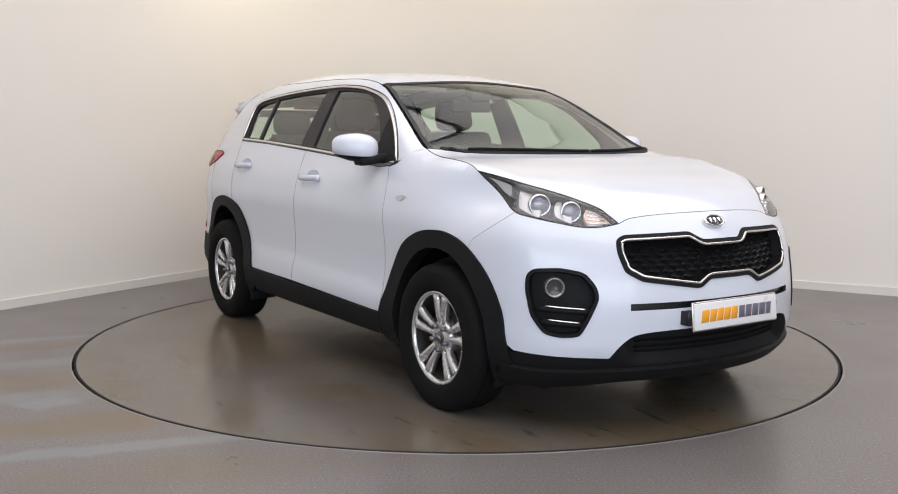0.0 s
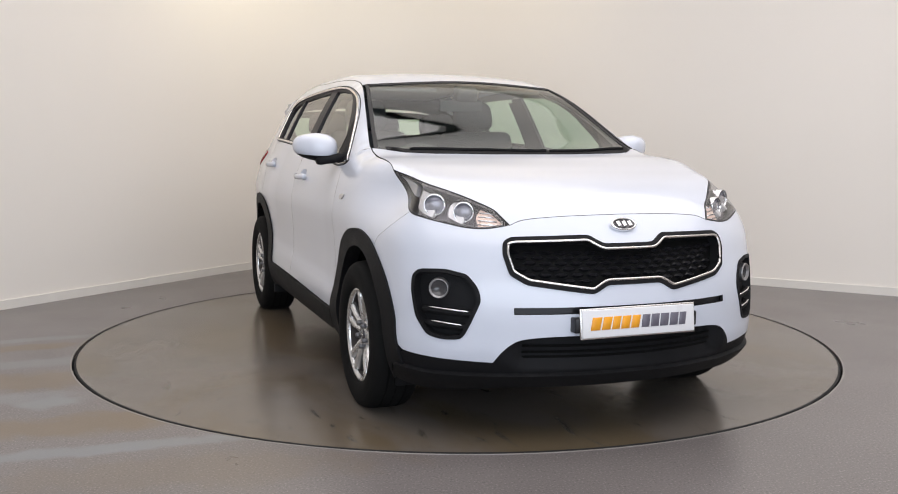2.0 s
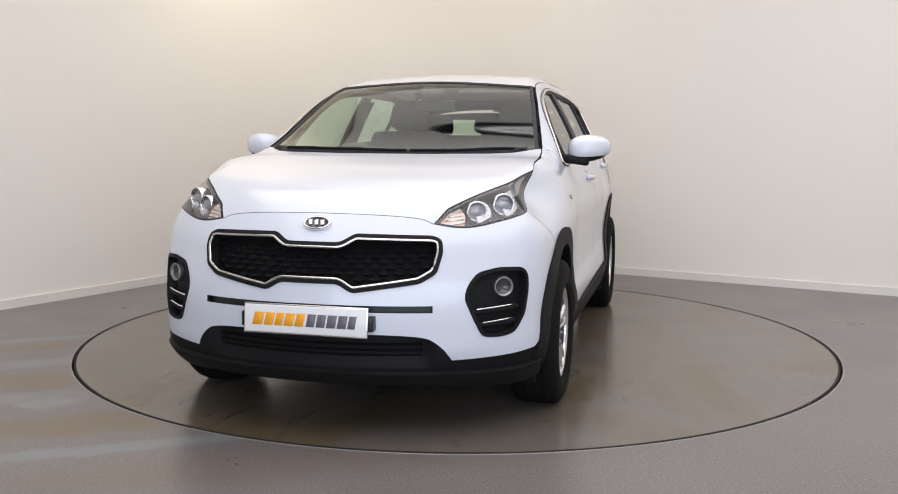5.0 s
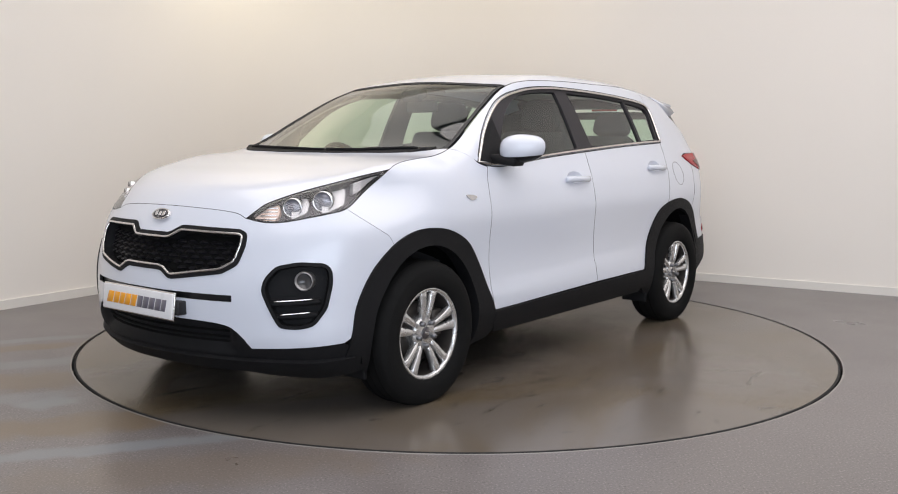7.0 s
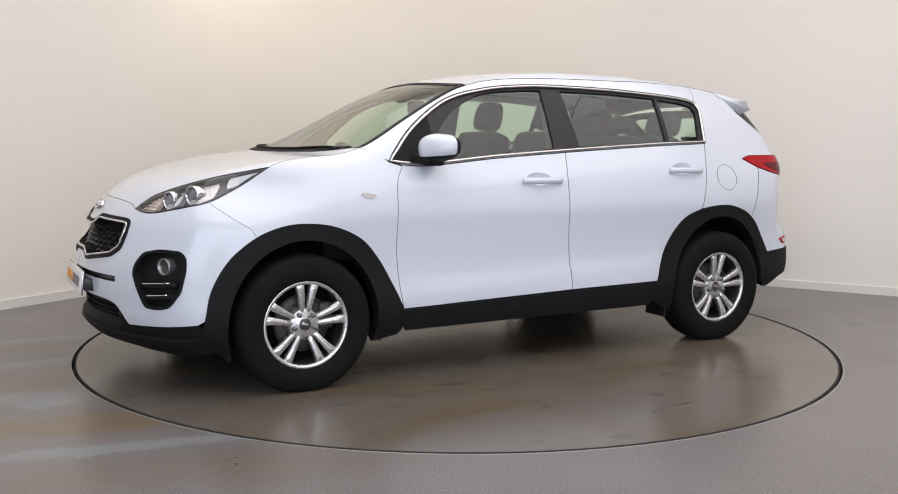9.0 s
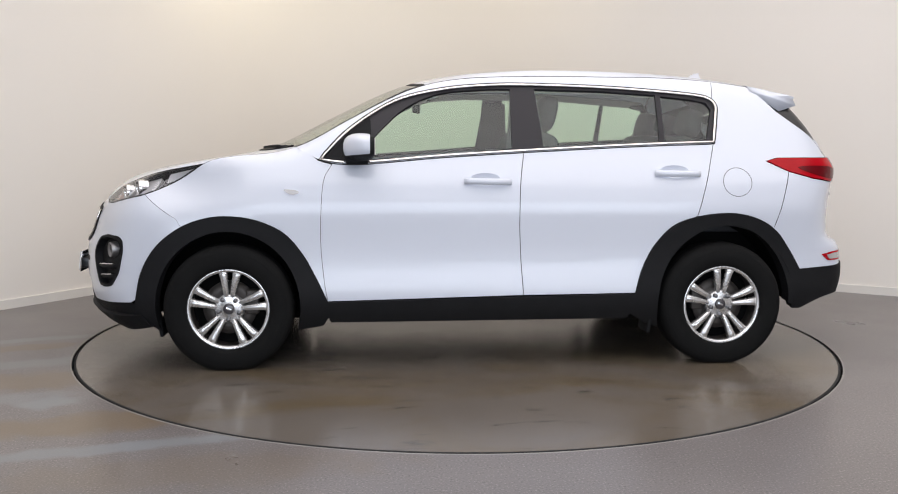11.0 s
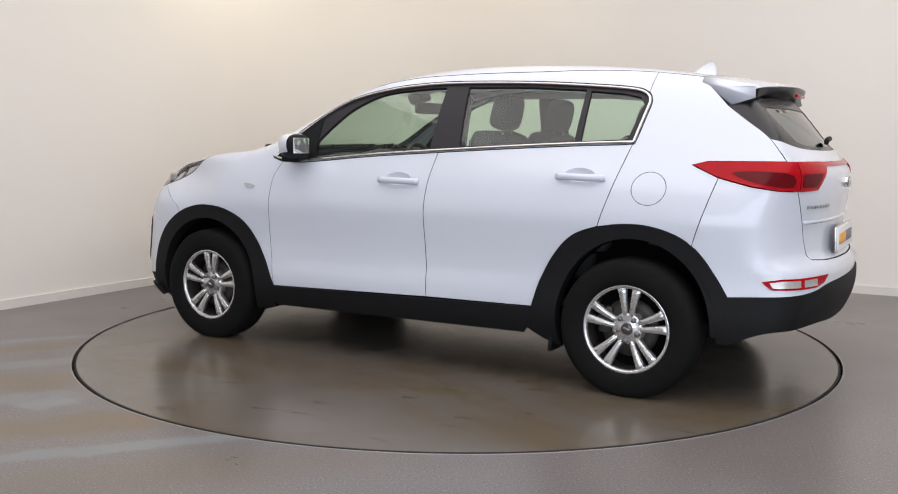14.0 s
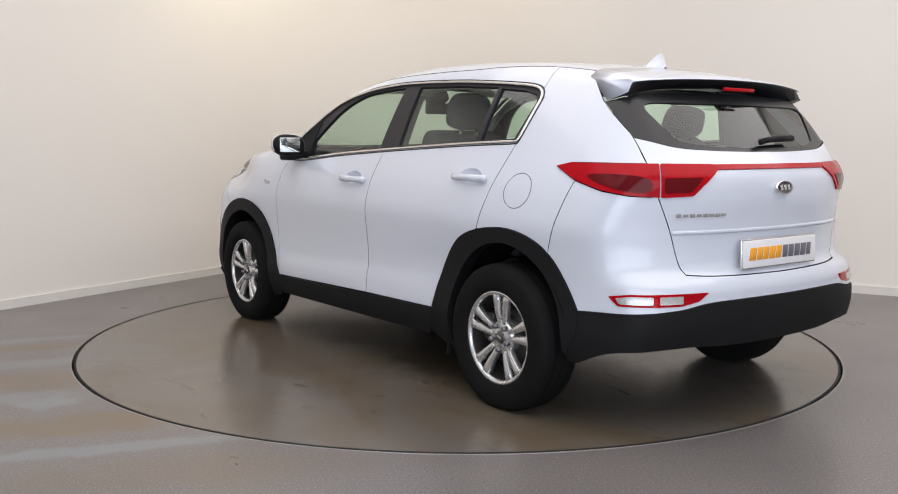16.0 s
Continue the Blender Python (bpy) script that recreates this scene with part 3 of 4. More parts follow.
def side_panels(s):
    gutter_side = [(x, z) for x, z in moved("top", "side", GUTTER)]
    # wing
    seam = moved("front", "side", SEAM_FRONT)
    lamp_low = [q for q in LAMP_LOWER if q[0] >= 0.914]
    lamp_side = moved("front", "side", lamp_low)
    arch_from_seam = [q for q in ARCH_F if q[0] <= 1.572]
    panel("front_wing", "side", SHUT + [(0.90, 1.14), (0.865, 1.11)] + EDGE_A + arch_from_seam[::-1] + seam[::-1] + lamp_side[1:], PAINT, car, side=s, gap=0.0009)
    # doors
    belt_front = [q for q in BELT if q[0] > -0.2411]
    belt_rear = [q for q in BELT if q[0] < -0.2411]
    bowls = [[(x + 0.012 + 0.080 * math.cos(t), z + 0.008 + 0.032 * math.sin(t)) for t in [2 * math.pi * k / 28 for k in range(28)]] for x, z in ((-0.036, 1.004), (-1.075, 1.048))]
    front_door = panel("front_door", "side", EDGE_A + EDGE_B[::-1] + belt_front[::-1][1:-2], PAINT, car, side=s, holes=(bowls[0],))
    arch_door = [q for q in ARCH_R if q[0] > -1.181]
    rear_door = panel("rear_door", "side", EDGE_B + arch_door + EDGE_C[::-1] + belt_rear[::-1][1:], PAINT, car, side=s, holes=(bowls[1],))
    # pillar and roof rail
    g0 = min(gutter_side, key=lambda q: abs(q[0] + 1.36))
    rail = [q for q in gutter_side if q[0] >= g0[0]]
    panel("roof_rail", "side", rail + DLO_TOP[:-16][::-1] + [(0.875, 1.12)], PAINT, car, side=s, step=0.025)
    # rear quarter
    gut_rear = [q for q in gutter_side if q[0] <= g0[0]]
    arch_q = [q for q in ARCH_R if -1.181 >= q[0] > -1.62]
    gate = flow([gut_rear[-1], (-1.65, 1.455), moved("rear", "side", GATE_UP)[0]]) + moved("rear", "side", GATE_UP)[1:]
    panel("quarter_panel", "side", gut_rear + gate[1:] + moved("rear", "side", [(0.80, 1.132), (0.985, 1.131), (1.062, 1.114)] + TAIL_LOW[:2])
          + flow([moved("rear", "side", TAIL_LOW[1:2])[0], (-1.677, 0.902), (-1.627, 0.742)])[1:] + arch_q[::-1] + EDGE_C[::-1] + DLO_TOP[-17:][::-1][1:], PAINT, car, side=s, step=0.03)
    # arches and sill
    def arch(cx, edge, r, front):
        lean = 0.0 if front else -0.015
        inner = [(cx + lean + (r * 0.93) * math.cos(t), 0.335 + (r + (0.0 if front else 0.025)) * math.sin(t)) for t in [math.pi * (-0.10 + (1.20 if front else 1.10) * k / 36) for k in range(37)]]
        if front:
            ring = [(1.83, 0.30)] + edge + [(0.80, 0.30), (0.84, 0.235)] + inner[::-1] + [(1.74, 0.24)]
        else:
            ring = [(-0.80, 0.30)] + edge + [(-1.80, 0.42), (-1.742, 0.325)] + inner[::-1] + [(-0.90, 0.24)]
        panel("wheel_arch", "side", ring, PLASTIC, car, "black textured plastic arch trim", side=s, out=0.010, thick=0.07, step=0.03, gap=0.0)
    arch(1.335, ARCH_F, 0.405, True)
    arch(-1.335, ARCH_R, 0.405, False)
    panel("sill", "side", [(0.815, 0.364), (-0.846, 0.396), (-0.83, 0.30), (-0.80, 0.262), (0.80, 0.255), (0.82, 0.30)], PLASTIC, car, "black textured plastic sill", side=s, out=0.012, thick=0.08, gap=0.0)
    # windows: black surround with panes behind it
    top_f = [q for q in DLO_TOP if q[0] >= -0.245]
    top_r = [q for q in DLO_TOP if q[0] < -0.245]
    outline = DLO_TOP + BELT[::-1][1:-1]
    f_pane = flow([(0.585, 1.215), (0.50, 1.305), (0.388, 1.400), (0.204, 1.478), (-0.057, 1.505), (-0.186, 1.507)]) + [(-0.178, 1.178)] + flow([(-0.05, 1.166), (0.25, 1.142), (0.585, 1.118)])
    r_pane = [(-0.322, 1.508)] + flow([(-0.692, 1.500), (-1.008, 1.480)]) + [(-1.0, 1.218), (-0.716, 1.204), (-0.352, 1.188)]
    q_pane = [(-1.034, 1.474), (-1.21, 1.457), (-1.296, 1.438), (-1.320, 1.400), (-1.270, 1.232), (-1.032, 1.221)]
    panel("window_surround", "side", outline, PILLAR, car, "black window frames and door pillar", side=s, out=-0.006, thick=0.02, holes=(f_pane, r_pane, q_pane), step=0.03, gap=0.0)
    for name, o, host in (("window_pane", f_pane, front_door), ("window_pane", r_pane, rear_door), ("quarter_pane", q_pane, rear_door)):
        pane = panel(name, "side", o, WINDOW, host, "green-tinted glass", side=s, out=-0.016, thick=0.0, step=0.06, gap=-0.006)
        pane.visible_shadow = False
    # bright strip along the belt and round the top
    strip_line = BELT[::-1] + DLO_TOP[1:]
    mesh_object("window_trim", *tube(on("side", strip_line[:-1], 0.002, s), 0.008, 6, True), SATIN, car, "satin chrome window strip")
    line = [tuple(q) for q in shrink(strip_line[:-1], -0.011)]
    mesh_object("window_seal", *tube(on("side", line, 0.0, s), 0.0032, 6, True), SEAL_GAP_SHADE, car, "thin dark seal round the side windows")
    # handles
    for x, z, host in ((-0.036, 1.004, front_door), (-1.075, 1.048, rear_door)):
        px, py, pz = lift("side", [(x, z)], 0.0)[0]
        o = bowls[0] if host is front_door else bowls[1]
        mid = np.array(o).mean(0)
        mesh_object("handle_recess", *sheet("side", o, out=lambda p: -0.024 * np.clip(1 - ((p[:, 0] - mid[0]) / 0.080) ** 2 - ((p[:, 2] - mid[1]) / 0.032) ** 2, 0, 1) ** 0.6, thick=0.0, step=0.012, gap=-0.002, side=s), PAINT, host)
        bar = tube([(px - 0.125 + 0.25 * k / 10, (py + 0.012 + 0.022 * math.sin(math.pi * k / 10)) * s, pz - 0.004 + 0.004 * k / 10) for k in range(11)], 0.017, 8, flat=0.7)
        mesh_object("door_handle", *bar, PAINT, host, "white door handle")
    # repeater
    rep = mesh_object("side_repeater", *sheet("side", soften([(1.055, 0.962), (0.985, 0.958), (0.955, 0.948), (0.965, 0.932), (1.01, 0.926)], 2), out=0.006, thick=0.01, step=0.02, side=s), CLEAR_REFLECTOR, car, "small clear side repeater lamp")
    # mirror
    mirror_parts(s, front_door)


def mirror_parts(s, host):
    def shell(zlo, xlo, grow):
        bm = bmesh.new()
        bmesh.ops.create_uvsphere(bm, u_segments=28, v_segments=16, radius=1)
        for v in bm.verts:
            x, y, z = v.co
            f = lambda c, e: math.copysign(abs(c) ** e, c)
            x, y, z = f(x, 0.75), f(y, 0.7), f(z, 0.75)
            x = x * (0.098 if x > 0 else 0.070) * grow
            taper = 1 - 0.22 * max(0, y)
            v.co = (0.63 + x * taper - 0.040 * max(0, y), (0.940 + y * 0.112 * grow) * s, 1.180 + z * 0.073 * grow * taper + 0.008 * y)
        for co, no in (((0, 0, zlo), (-0.10, 0, -1)), ((xlo, 0, 0), (-1, 0, 0))):
            bmesh.ops.bisect_plane(bm, geom=bm.verts[:] + bm.edges[:] + bm.faces[:], plane_co=co, plane_no=no, clear_outer=True)
        if grow < 1:
            bmesh.ops.holes_fill(bm, edges=bm.edges[:], sides=0)
        return bm
    m = part("door_mirror", shell(1.208, 0.590, 1.0), PAINT, host, "white door mirror cap")
    part("mirror_base", shell(0.0, 0.566, 0.975), PLASTIC, m, "black mirror shell and base")
    arm = box((0.12, 0.16, 0.045), 0.018, pose(0.665, 0.865 * s, 1.120, -8 * s, 0, 8 * s))
    part("mirror_arm", arm, PLASTIC, m)
    part("mirror_glass", box((0.006, 0.136, 0.086), 0.003, pose(0.5655, 0.950 * s, 1.184, 0, 0, 0)), MIRROR, m)
    panel("mirror_sail", "side", [(0.842, 1.113), (0.628, 1.332), (0.585, 1.345), (0.575, 1.112), (0.70, 1.103)], PLASTIC, host, "black triangular mirror foot", side=s, out=0.0, thick=0.02, step=0.04)


def front_end():
    hood = moved("front", "top", HOOD_TOP[::1]) 
    lamp_edge = moved("front", "top", LAMP_UPPER)
    shut = SHUT_TOP
    half = [(hood[0][0], 0.0)] + hood[1:] + lamp_edge[1:] + shut[1:] + COWL[1:]
    panel("bonnet", "top", both_top(half), PAINT, car, "white bonnet", step=0.03, gap=0.0012)
    # bumper skin
    seam = SEAM_FRONT
    arch = moved("side", "front", [q for q in ARCH_F if q[0] >= 1.570])
    low = [q for q in LAMP_LOWER if q[0] < 0.914]
    half = HOOD_TOP + low[1:] + seam + arch[::-1] + LOWER
    slot = both([(0.0, 0.570), (0.459, 0.566), (0.459, 0.539), (0.0, 0.545)])
    bumper = panel("front_bumper", "front", both(half), PAINT, car, "white upper front bumper", holes=(GRILLE, FOG, [(-a, b) for a, b in FOG], slot), step=0.03, gap=0.0008)
    panel("bumper_slot", "front", both([(0.0, 0.577), (0.467, 0.572), (0.467, 0.533), (0.0, 0.539)]), GLOSS_BLACK, bumper, "black bumper slot", out=-0.02, thick=0.0, step=0.05)
    # lower valance
    chin = flow([(0.0, 0.300), (0.30, 0.296), (0.50, 0.290), (0.75, 0.290), (0.93, 0.300)])
    half = chin + [(0.905, 0.352)] + [q for q in LOWER if q[0] < 0.89]
    panel("lower_intake", "front", both(half), PLASTIC, bumper, "black lower air intake and bumper lip", step=0.03, gap=0.0,
          out=lambda p: -0.050 * np.clip((0.50 - np.abs(p[:, 1])) / 0.05, 0, 1) * np.clip((p[:, 2] - 0.320) / 0.03, 0, 1))
    half = flow([(0.0, 0.302), (0.30, 0.298), (0.50, 0.294), (0.75, 0.292), (0.93, 0.302)]) + flow([(0.97, 0.24), (0.80, 0.216), (0.6, 0.228), (0.47, 0.243), (0.0, 0.250)])
    panel("bumper_lip", "front", both(half), PLASTIC, bumper, "black bumper lip", step=0.03, gap=0.0, out=0.020, thick=0.06)
    for z in (0.345, 0.375, 0.405):
        mesh_object("intake_bar", *tube(on("front", [(-0.43 + 0.86 * k / 24, z) for k in range(25)], -0.042), 0.006, 6, flat=0.6), WELL, bumper)
    # grille
    g = GRILLE
    grille = panel("grille", "front", shrink(GRILLE, -0.012), GRILLE_BACK, car, "black honeycomb radiator grille", out=-0.045, thick=0.0, step=0.04, gap=0.0)
    ring_in = shrink(g, 0.016)
    panel("grille_frame", "front", g, PLASTIC, grille, "black grille surround", holes=([tuple(q) for q in ring_in],), out=0.006, thick=0.05, step=0.03, gap=0.0)
    mesh_object("grille_trim", *tube(on("front", [tuple(q) for q in dense(shrink(g, 0.020), 0.012)], 0.006), 0.0062, 6, True), SATIN, grille, "satin chrome grille outline")
    inner = np.array(shrink(g, 0.03))
    for row in range(10):
        z = 0.628 + row * 0.0235
        for col in range(-9, 10):
            phi = (col + 0.5 * (row % 2)) * 0.062
            c = np.array([[phi, z]])
            if not within(inner, c)[0] or away(inner, c)[0] < 0.004:
                continue
            lozenge(grille, phi, z)
    # upper badge and number plate
    badge = on("front", [(0.0, 0.876)], 0.012)[0]
    oval_badge(car, Vector(badge), 38, 1)
    plate(car, Vector((2.270, 0.0, 0.507)), 1, 0.516, 0.110, -6)
    part("plate_bracket", box((0.05, 0.56, 0.06), 0.006, pose(2.236, 0, 0.50)), GLOSS_BLACK, bumper)


LOZENGE = {}


def lozenge(host, phi, z):
    """One raised cell of the grille."""
    if not LOZENGE:
        bm = bmesh.new()
        pts = [(-0.029, 0), (-0.015, 0.0088), (0.015, 0.0088), (0.029, 0), (0.015, -0.0088), (-0.015, -0.0088)]
        a = [bm.verts.new((0, y, q)) for y, q in pts]
        b = [bm.verts.new((0.010 - q * 0.5, y * 0.6, q * 0.5)) for y, q in pts]
        bm.faces.new(b)
        for i in range(6):
            bm.faces.new((a[i], a[(i + 1) % 6], b[(i + 1) % 6], b[i]))
        bmesh.ops.recalc_face_normals(bm, faces=bm.faces)
        me = bpy.data.meshes.new("grille_cell")
        bm.to_mesh(me)
        bm.free()
        me.materials.append(GRILLE_CELL)
        LOZENGE["mesh"] = me
    p = lift("front", [(phi, z)], -0.044)
    n = normal_at(p)[0]
    ob = new("grille_cell", LOZENGE["mesh"])
    ob.parent = host
    ob.matrix_basis = pose(*p[0], 0, -math.degrees(math.asin(n[2])), math.degrees(math.atan2(n[1], n[0])))


GRILLE_CELL = material("grille_cell_plastic", (0.009, 0.009, 0.011), 0.3, spread=0.2, spec=0.4)
GRILLE_BACK = material("grille_back_plastic", (0.005, 0.005, 0.005), 0.7, spread=0.2, spec=0.1)


def oval_badge(host, at, tilt, way):
    """An oval badge with a chrome rim and three plain bars."""
    verts, faces = lathe([(0.0, 0.004), (0.050, 0.004), (0.053, 0.006), (0.058, 0.006), (0.061, 0.0), (0.061, -0.01)], 40)
    turn = pose(at.x, at.y, at.z, 0, -tilt if way > 0 else tilt, 0) @ pose(0, 0, 0, 0, 0, -90 if way > 0 else 90)
    squeeze = Matrix.Diagonal((1.0, 1.0, 0.5, 1))
    verts = [turn @ squeeze @ Vector(v) for v in verts]
    index = [0 if (k % 5) == 0 else 1 for k in range(len(faces))]
    badge = mesh_object("badge", verts, faces, CHROME, host, "oval chrome badge", mats=[BADGE_DARK, CHROME], index=index)
    for y in (-0.026, 0.0, 0.026):
        part("badge_bar", box((0.016, 0.004, 0.024), 0.001, turn @ pose(y, 0.006, 0, 0, 12, 0)), CHROME, badge)


def plate(host, at, way, width, height, tilt):
    """A number plate: white face, five orange and five grey slanted blocks for its wording."""
    turn = pose(at.x, at.y, at.z, 0, tilt, 0 if way > 0 else 180)
    root = part("number_plate", box((0.012, width, height), 0.004, turn), PLATE_WHITE, host, "white display plate with orange and grey wording as plain blocks")
    part("plate_edge", box((0.010, width + 0.012, height + 0.012), 0.004, turn @ pose(-0.006, 0, 0)), SATIN, root)
    y0 = -0.228 * width / 0.53
    for k in range(10):
        w = (0.052, 0.047, 0.041, 0.047, 0.045, 0.043, 0.045, 0.046, 0.046, 0.037)[k] * width / 0.53
        if k == 5:
            y0 += 0.004
        bm = box((0.003, w * 0.84, height * 0.46), 0.0006, None, 1)
        for v in bm.verts:
            v.co.y += v.co.z * (0.24 if k < 5 else 0.16)
        bmesh.ops.transform(bm, matrix=turn @ pose(0.007, y0 + w / 2, 0), verts=bm.verts)
        part("wording_block", bm, ORANGE if k < 5 else PRINT_GREY, root)
        y0 += w


def headlamp(s):
    outline = LAMP_UPPER + LAMP_LOWER[::-1][1:-1]
    lamp_root = panel("headlamp", "front", outline, LAMP_INSIDE, car, "swept-back headlamp with two round projectors", out=-0.055, thick=0.0, step=0.04, gap=-0.01, side=s)
    ring = shrink(outline, 0.010)
    panel("lamp_bezel", "front", outline, GLOSS_BLACK, lamp_root, side=s, out=-0.002, thick=0.055, holes=([tuple(q) for q in ring],), step=0.03, gap=0.001)
    cover = panel("lamp_cover", "front", outline, COVER, lamp_root, "clear lamp cover", side=s, out=0.0, thick=0.0, step=0.04, gap=0.004)
    cover.visible_shadow = False
    for phi, z, r, back in ((0.812, 0.966, 0.046, 0.115), (0.680, 0.939, 0.043, 0.062)):
        x, y, zz = lift("front", [(phi, z)], -0.016)[0]
        m = pose(x, y * s, zz, 0, 0, (-90 + 26) if s > 0 else (-90 - 26))
        verts, faces = lathe([(r * 0.74, -0.026), (r * 0.80, -0.006), (r * 0.85, 0.001), (r * 0.93, 0.004), (r * 1.0, 0.001), (r * 1.02, -0.012), (r * 0.98, -0.05)], 36)
        mesh_object("projector_ring", [m @ Vector(v) for v in verts], faces, CHROME, lamp_root, "round chrome projector ring")
        bm = bmesh.new()
        bmesh.ops.create_uvsphere(bm, u_segments=20, v_segments=12, radius=r * 0.82, matrix=m @ pose(0, -0.016, 0) @ Matrix.Diagonal((1, 0.45, 1, 1)))
        part("projector_lens", bm, PROJECTOR, lamp_root, "grey glass projector lens")
        shroud = [(phi - 0.005, z + r * 0.98), (phi + back, z + r * 0.98 + back * 0.17), (phi + back * 1.12, z + r * 0.3 + back * 0.17), (phi + back, z - r * 0.55 + back * 0.17), (phi - 0.005, z - r * 0.98)]
        panel("barrel_shroud", "front", fillet(shroud, 0.012), BARREL, lamp_root, "silver projector shroud", side=s, out=-0.030, thick=0.025, step=0.02, gap=0.0)
    inner = fillet([(0.502, 0.889), (0.520, 0.905), (0.565, 0.940), (0.612, 0.958), (0.626, 0.925), (0.610, 0.884), (0.560, 0.879)], 0.008)
    ind = panel("indicator_reflector", "front", inner, AMBER, lamp_root, "ribbed indicator reflector", side=s, out=-0.022, thick=0.02, step=0.02, gap=0.0)
    for k in range(4):
        z0 = 0.890 + 0.015 * k
        mesh_object("reflector_rib", *tube(on("front", [(0.525 + 0.012 * k, z0), (0.57, z0 + 0.003), (0.615, z0 + 0.005)], -0.020, s), 0.0035, 6), CHROME, ind)
    tail_piece = fillet([(0.972, 0.990), (0.978, 1.036), (1.125, 1.066), (1.080, 1.042), (1.020, 1.006)], 0.008)
    panel("side_reflector", "front", tail_piece, BARREL, lamp_root, "bright side reflector", side=s, out=-0.018, thick=0.02, step=0.02, gap=0.0)


LENS = material("fog_glass", (0.05, 0.048, 0.05), 0.2, coat=0.5, spread=0.3, scale=40)
PROJECTOR = material("projector_glass", (0.26, 0.255, 0.29), 0.15, metal=0.3, coat=0.7, spread=0.3, scale=40)


def fog_lamp(s):
    base = panel("fog_lamp_housing", "front", FOG, PLASTIC, car, "black fog lamp housing with two chrome strips", side=s, out=-0.035, thick=0.0, step=0.03, gap=-0.006)
    ring = shrink(FOG, 0.014)
    panel("housing_rim", "front", FOG, PLASTIC, base, side=s, out=0.004, thick=0.04, holes=([tuple(q) for q in ring],), step=0.03, gap=0.0)
    x, y, z = lift("front", [(0.738, 0.632)], -0.012)[0]
    m = pose(x, y * s, z, 0, 0, -90 + 30 * s)
    verts, faces = lathe([(0.0, -0.016), (0.033, -0.010), (0.036, 0.002), (0.039, 0.002), (0.041, -0.004), (0.043, -0.04)], 32)
    index = [0 if (k % 5) == 0 else 1 for k in range(len(faces))]
    mesh_object("fog_lamp", [m @ Vector(v) for v in verts], faces, CHROME, base, "round fog lamp with a dull metal ring", mats=[LENS, RING_METAL], index=index)
    for z0, a, b in ((0.545, 0.620, 0.772), (0.489, 0.645, 0.762)):
        line = on("front", [(a + (b - a) * k / 8, z0 + 0.012 * k / 8) for k in range(9)], -0.006, s)
        mesh_object("chrome_strip", *tube(line, 0.004, 6), CHROME, base, "thin chrome strip")
        line = on("front", [(a - 0.02 + (b - a + 0.05) * k / 8, z0 - 0.012 + 0.012 * k / 8) for k in range(9)], -0.018, s)
        mesh_object("housing_fin", *tube(line, 0.014, 6), PLASTIC, base)


def glazing_and_roof():
    screen_top = flow([(0.345, 0.0), (0.345, 0.25), (0.325, 0.44), (0.285, 0.588)])
    edge = [q for q in GUTTER if q[0] > 0.285]
    # windscreen from roof edge to cowl
    half = screen_top + [(a, b - 0.012) for a, b in edge[::-1]] + COWL[1:]
    band = shrink(both_top(half), 0.020)
    screen = panel("windscreen", "top", both_top(half), SCREEN, car, "green-tinted windscreen", out=-0.006, thick=0.0, step=0.05)
    screen.visible_shadow = False
    panel("windscreen_seal", "top", both_top(half), SEAL_GAP_SHADE, screen, "black windscreen border", out=-0.003, thick=0.012, holes=([tuple(q) for q in band],), step=0.03, gap=0.0)
    half = [(0.345, 0.0)] + screen_top[1:] + [(a, b) for a, b in GUTTER if a < 0.285] + [(-1.62, 0.30), (-1.63, 0.0)]
    panel("roof", "top", both_top(half), PAINT, car, "white roof", step=0.05)
    for s in (1, -1):
        ditch = [(a, b) for a, b in GUTTER if a < 0.31]
        mesh_object("roof_moulding", *tube(on("top", ditch, -0.0025, s), 0.0035, 6), SEAL_GAP_SHADE, car, "black roof joint moulding")
    # shark fin aerial
    bm = bmesh.new()
    prof = [(0.0, 0.0, 0.034), (-0.03, 0.018, 0.028), (-0.07, 0.045, 0.018), (-0.105, 0.068, 0.010), (-0.135, 0.072, 0.006), (-0.15, 0.03, 0.020), (-0.155, 0.0, 0.026)]
    z0 = top_height(np.array([-1.35]), np.array([0.0]))[0] - 0.026
    left = [bm.verts.new((-1.345 + x, w, z0)) for x, h, w in prof]
    right = [bm.verts.new((-1.345 + x, -w, z0)) for x, h, w in prof]
    crest = [bm.verts.new((-1.345 + x, 0, z0 + 0.014 + h * 0.92)) for x, h, w in prof]
    for i in range(len(prof) - 1):
        bm.faces.new((left[i], left[i + 1], crest[i + 1], crest[i]))
        bm.faces.new((right[i + 1], right[i], crest[i], crest[i + 1]))
    part("aerial_fin", bm, PAINT, car, "white shark-fin aerial")
    # wipers and scuttle
    panel("scuttle", "top", both_top([(1.246, 0.0)] + [(a + 0.008, b) for a, b in COWL[::-1][1:-2]] + [(a - 0.045, b - 0.01) for a, b in COWL[2:]] + [(1.20, 0.0)]), PLASTIC, car, "black plastic scuttle", out=0.003, thick=0.01, step=0.04)
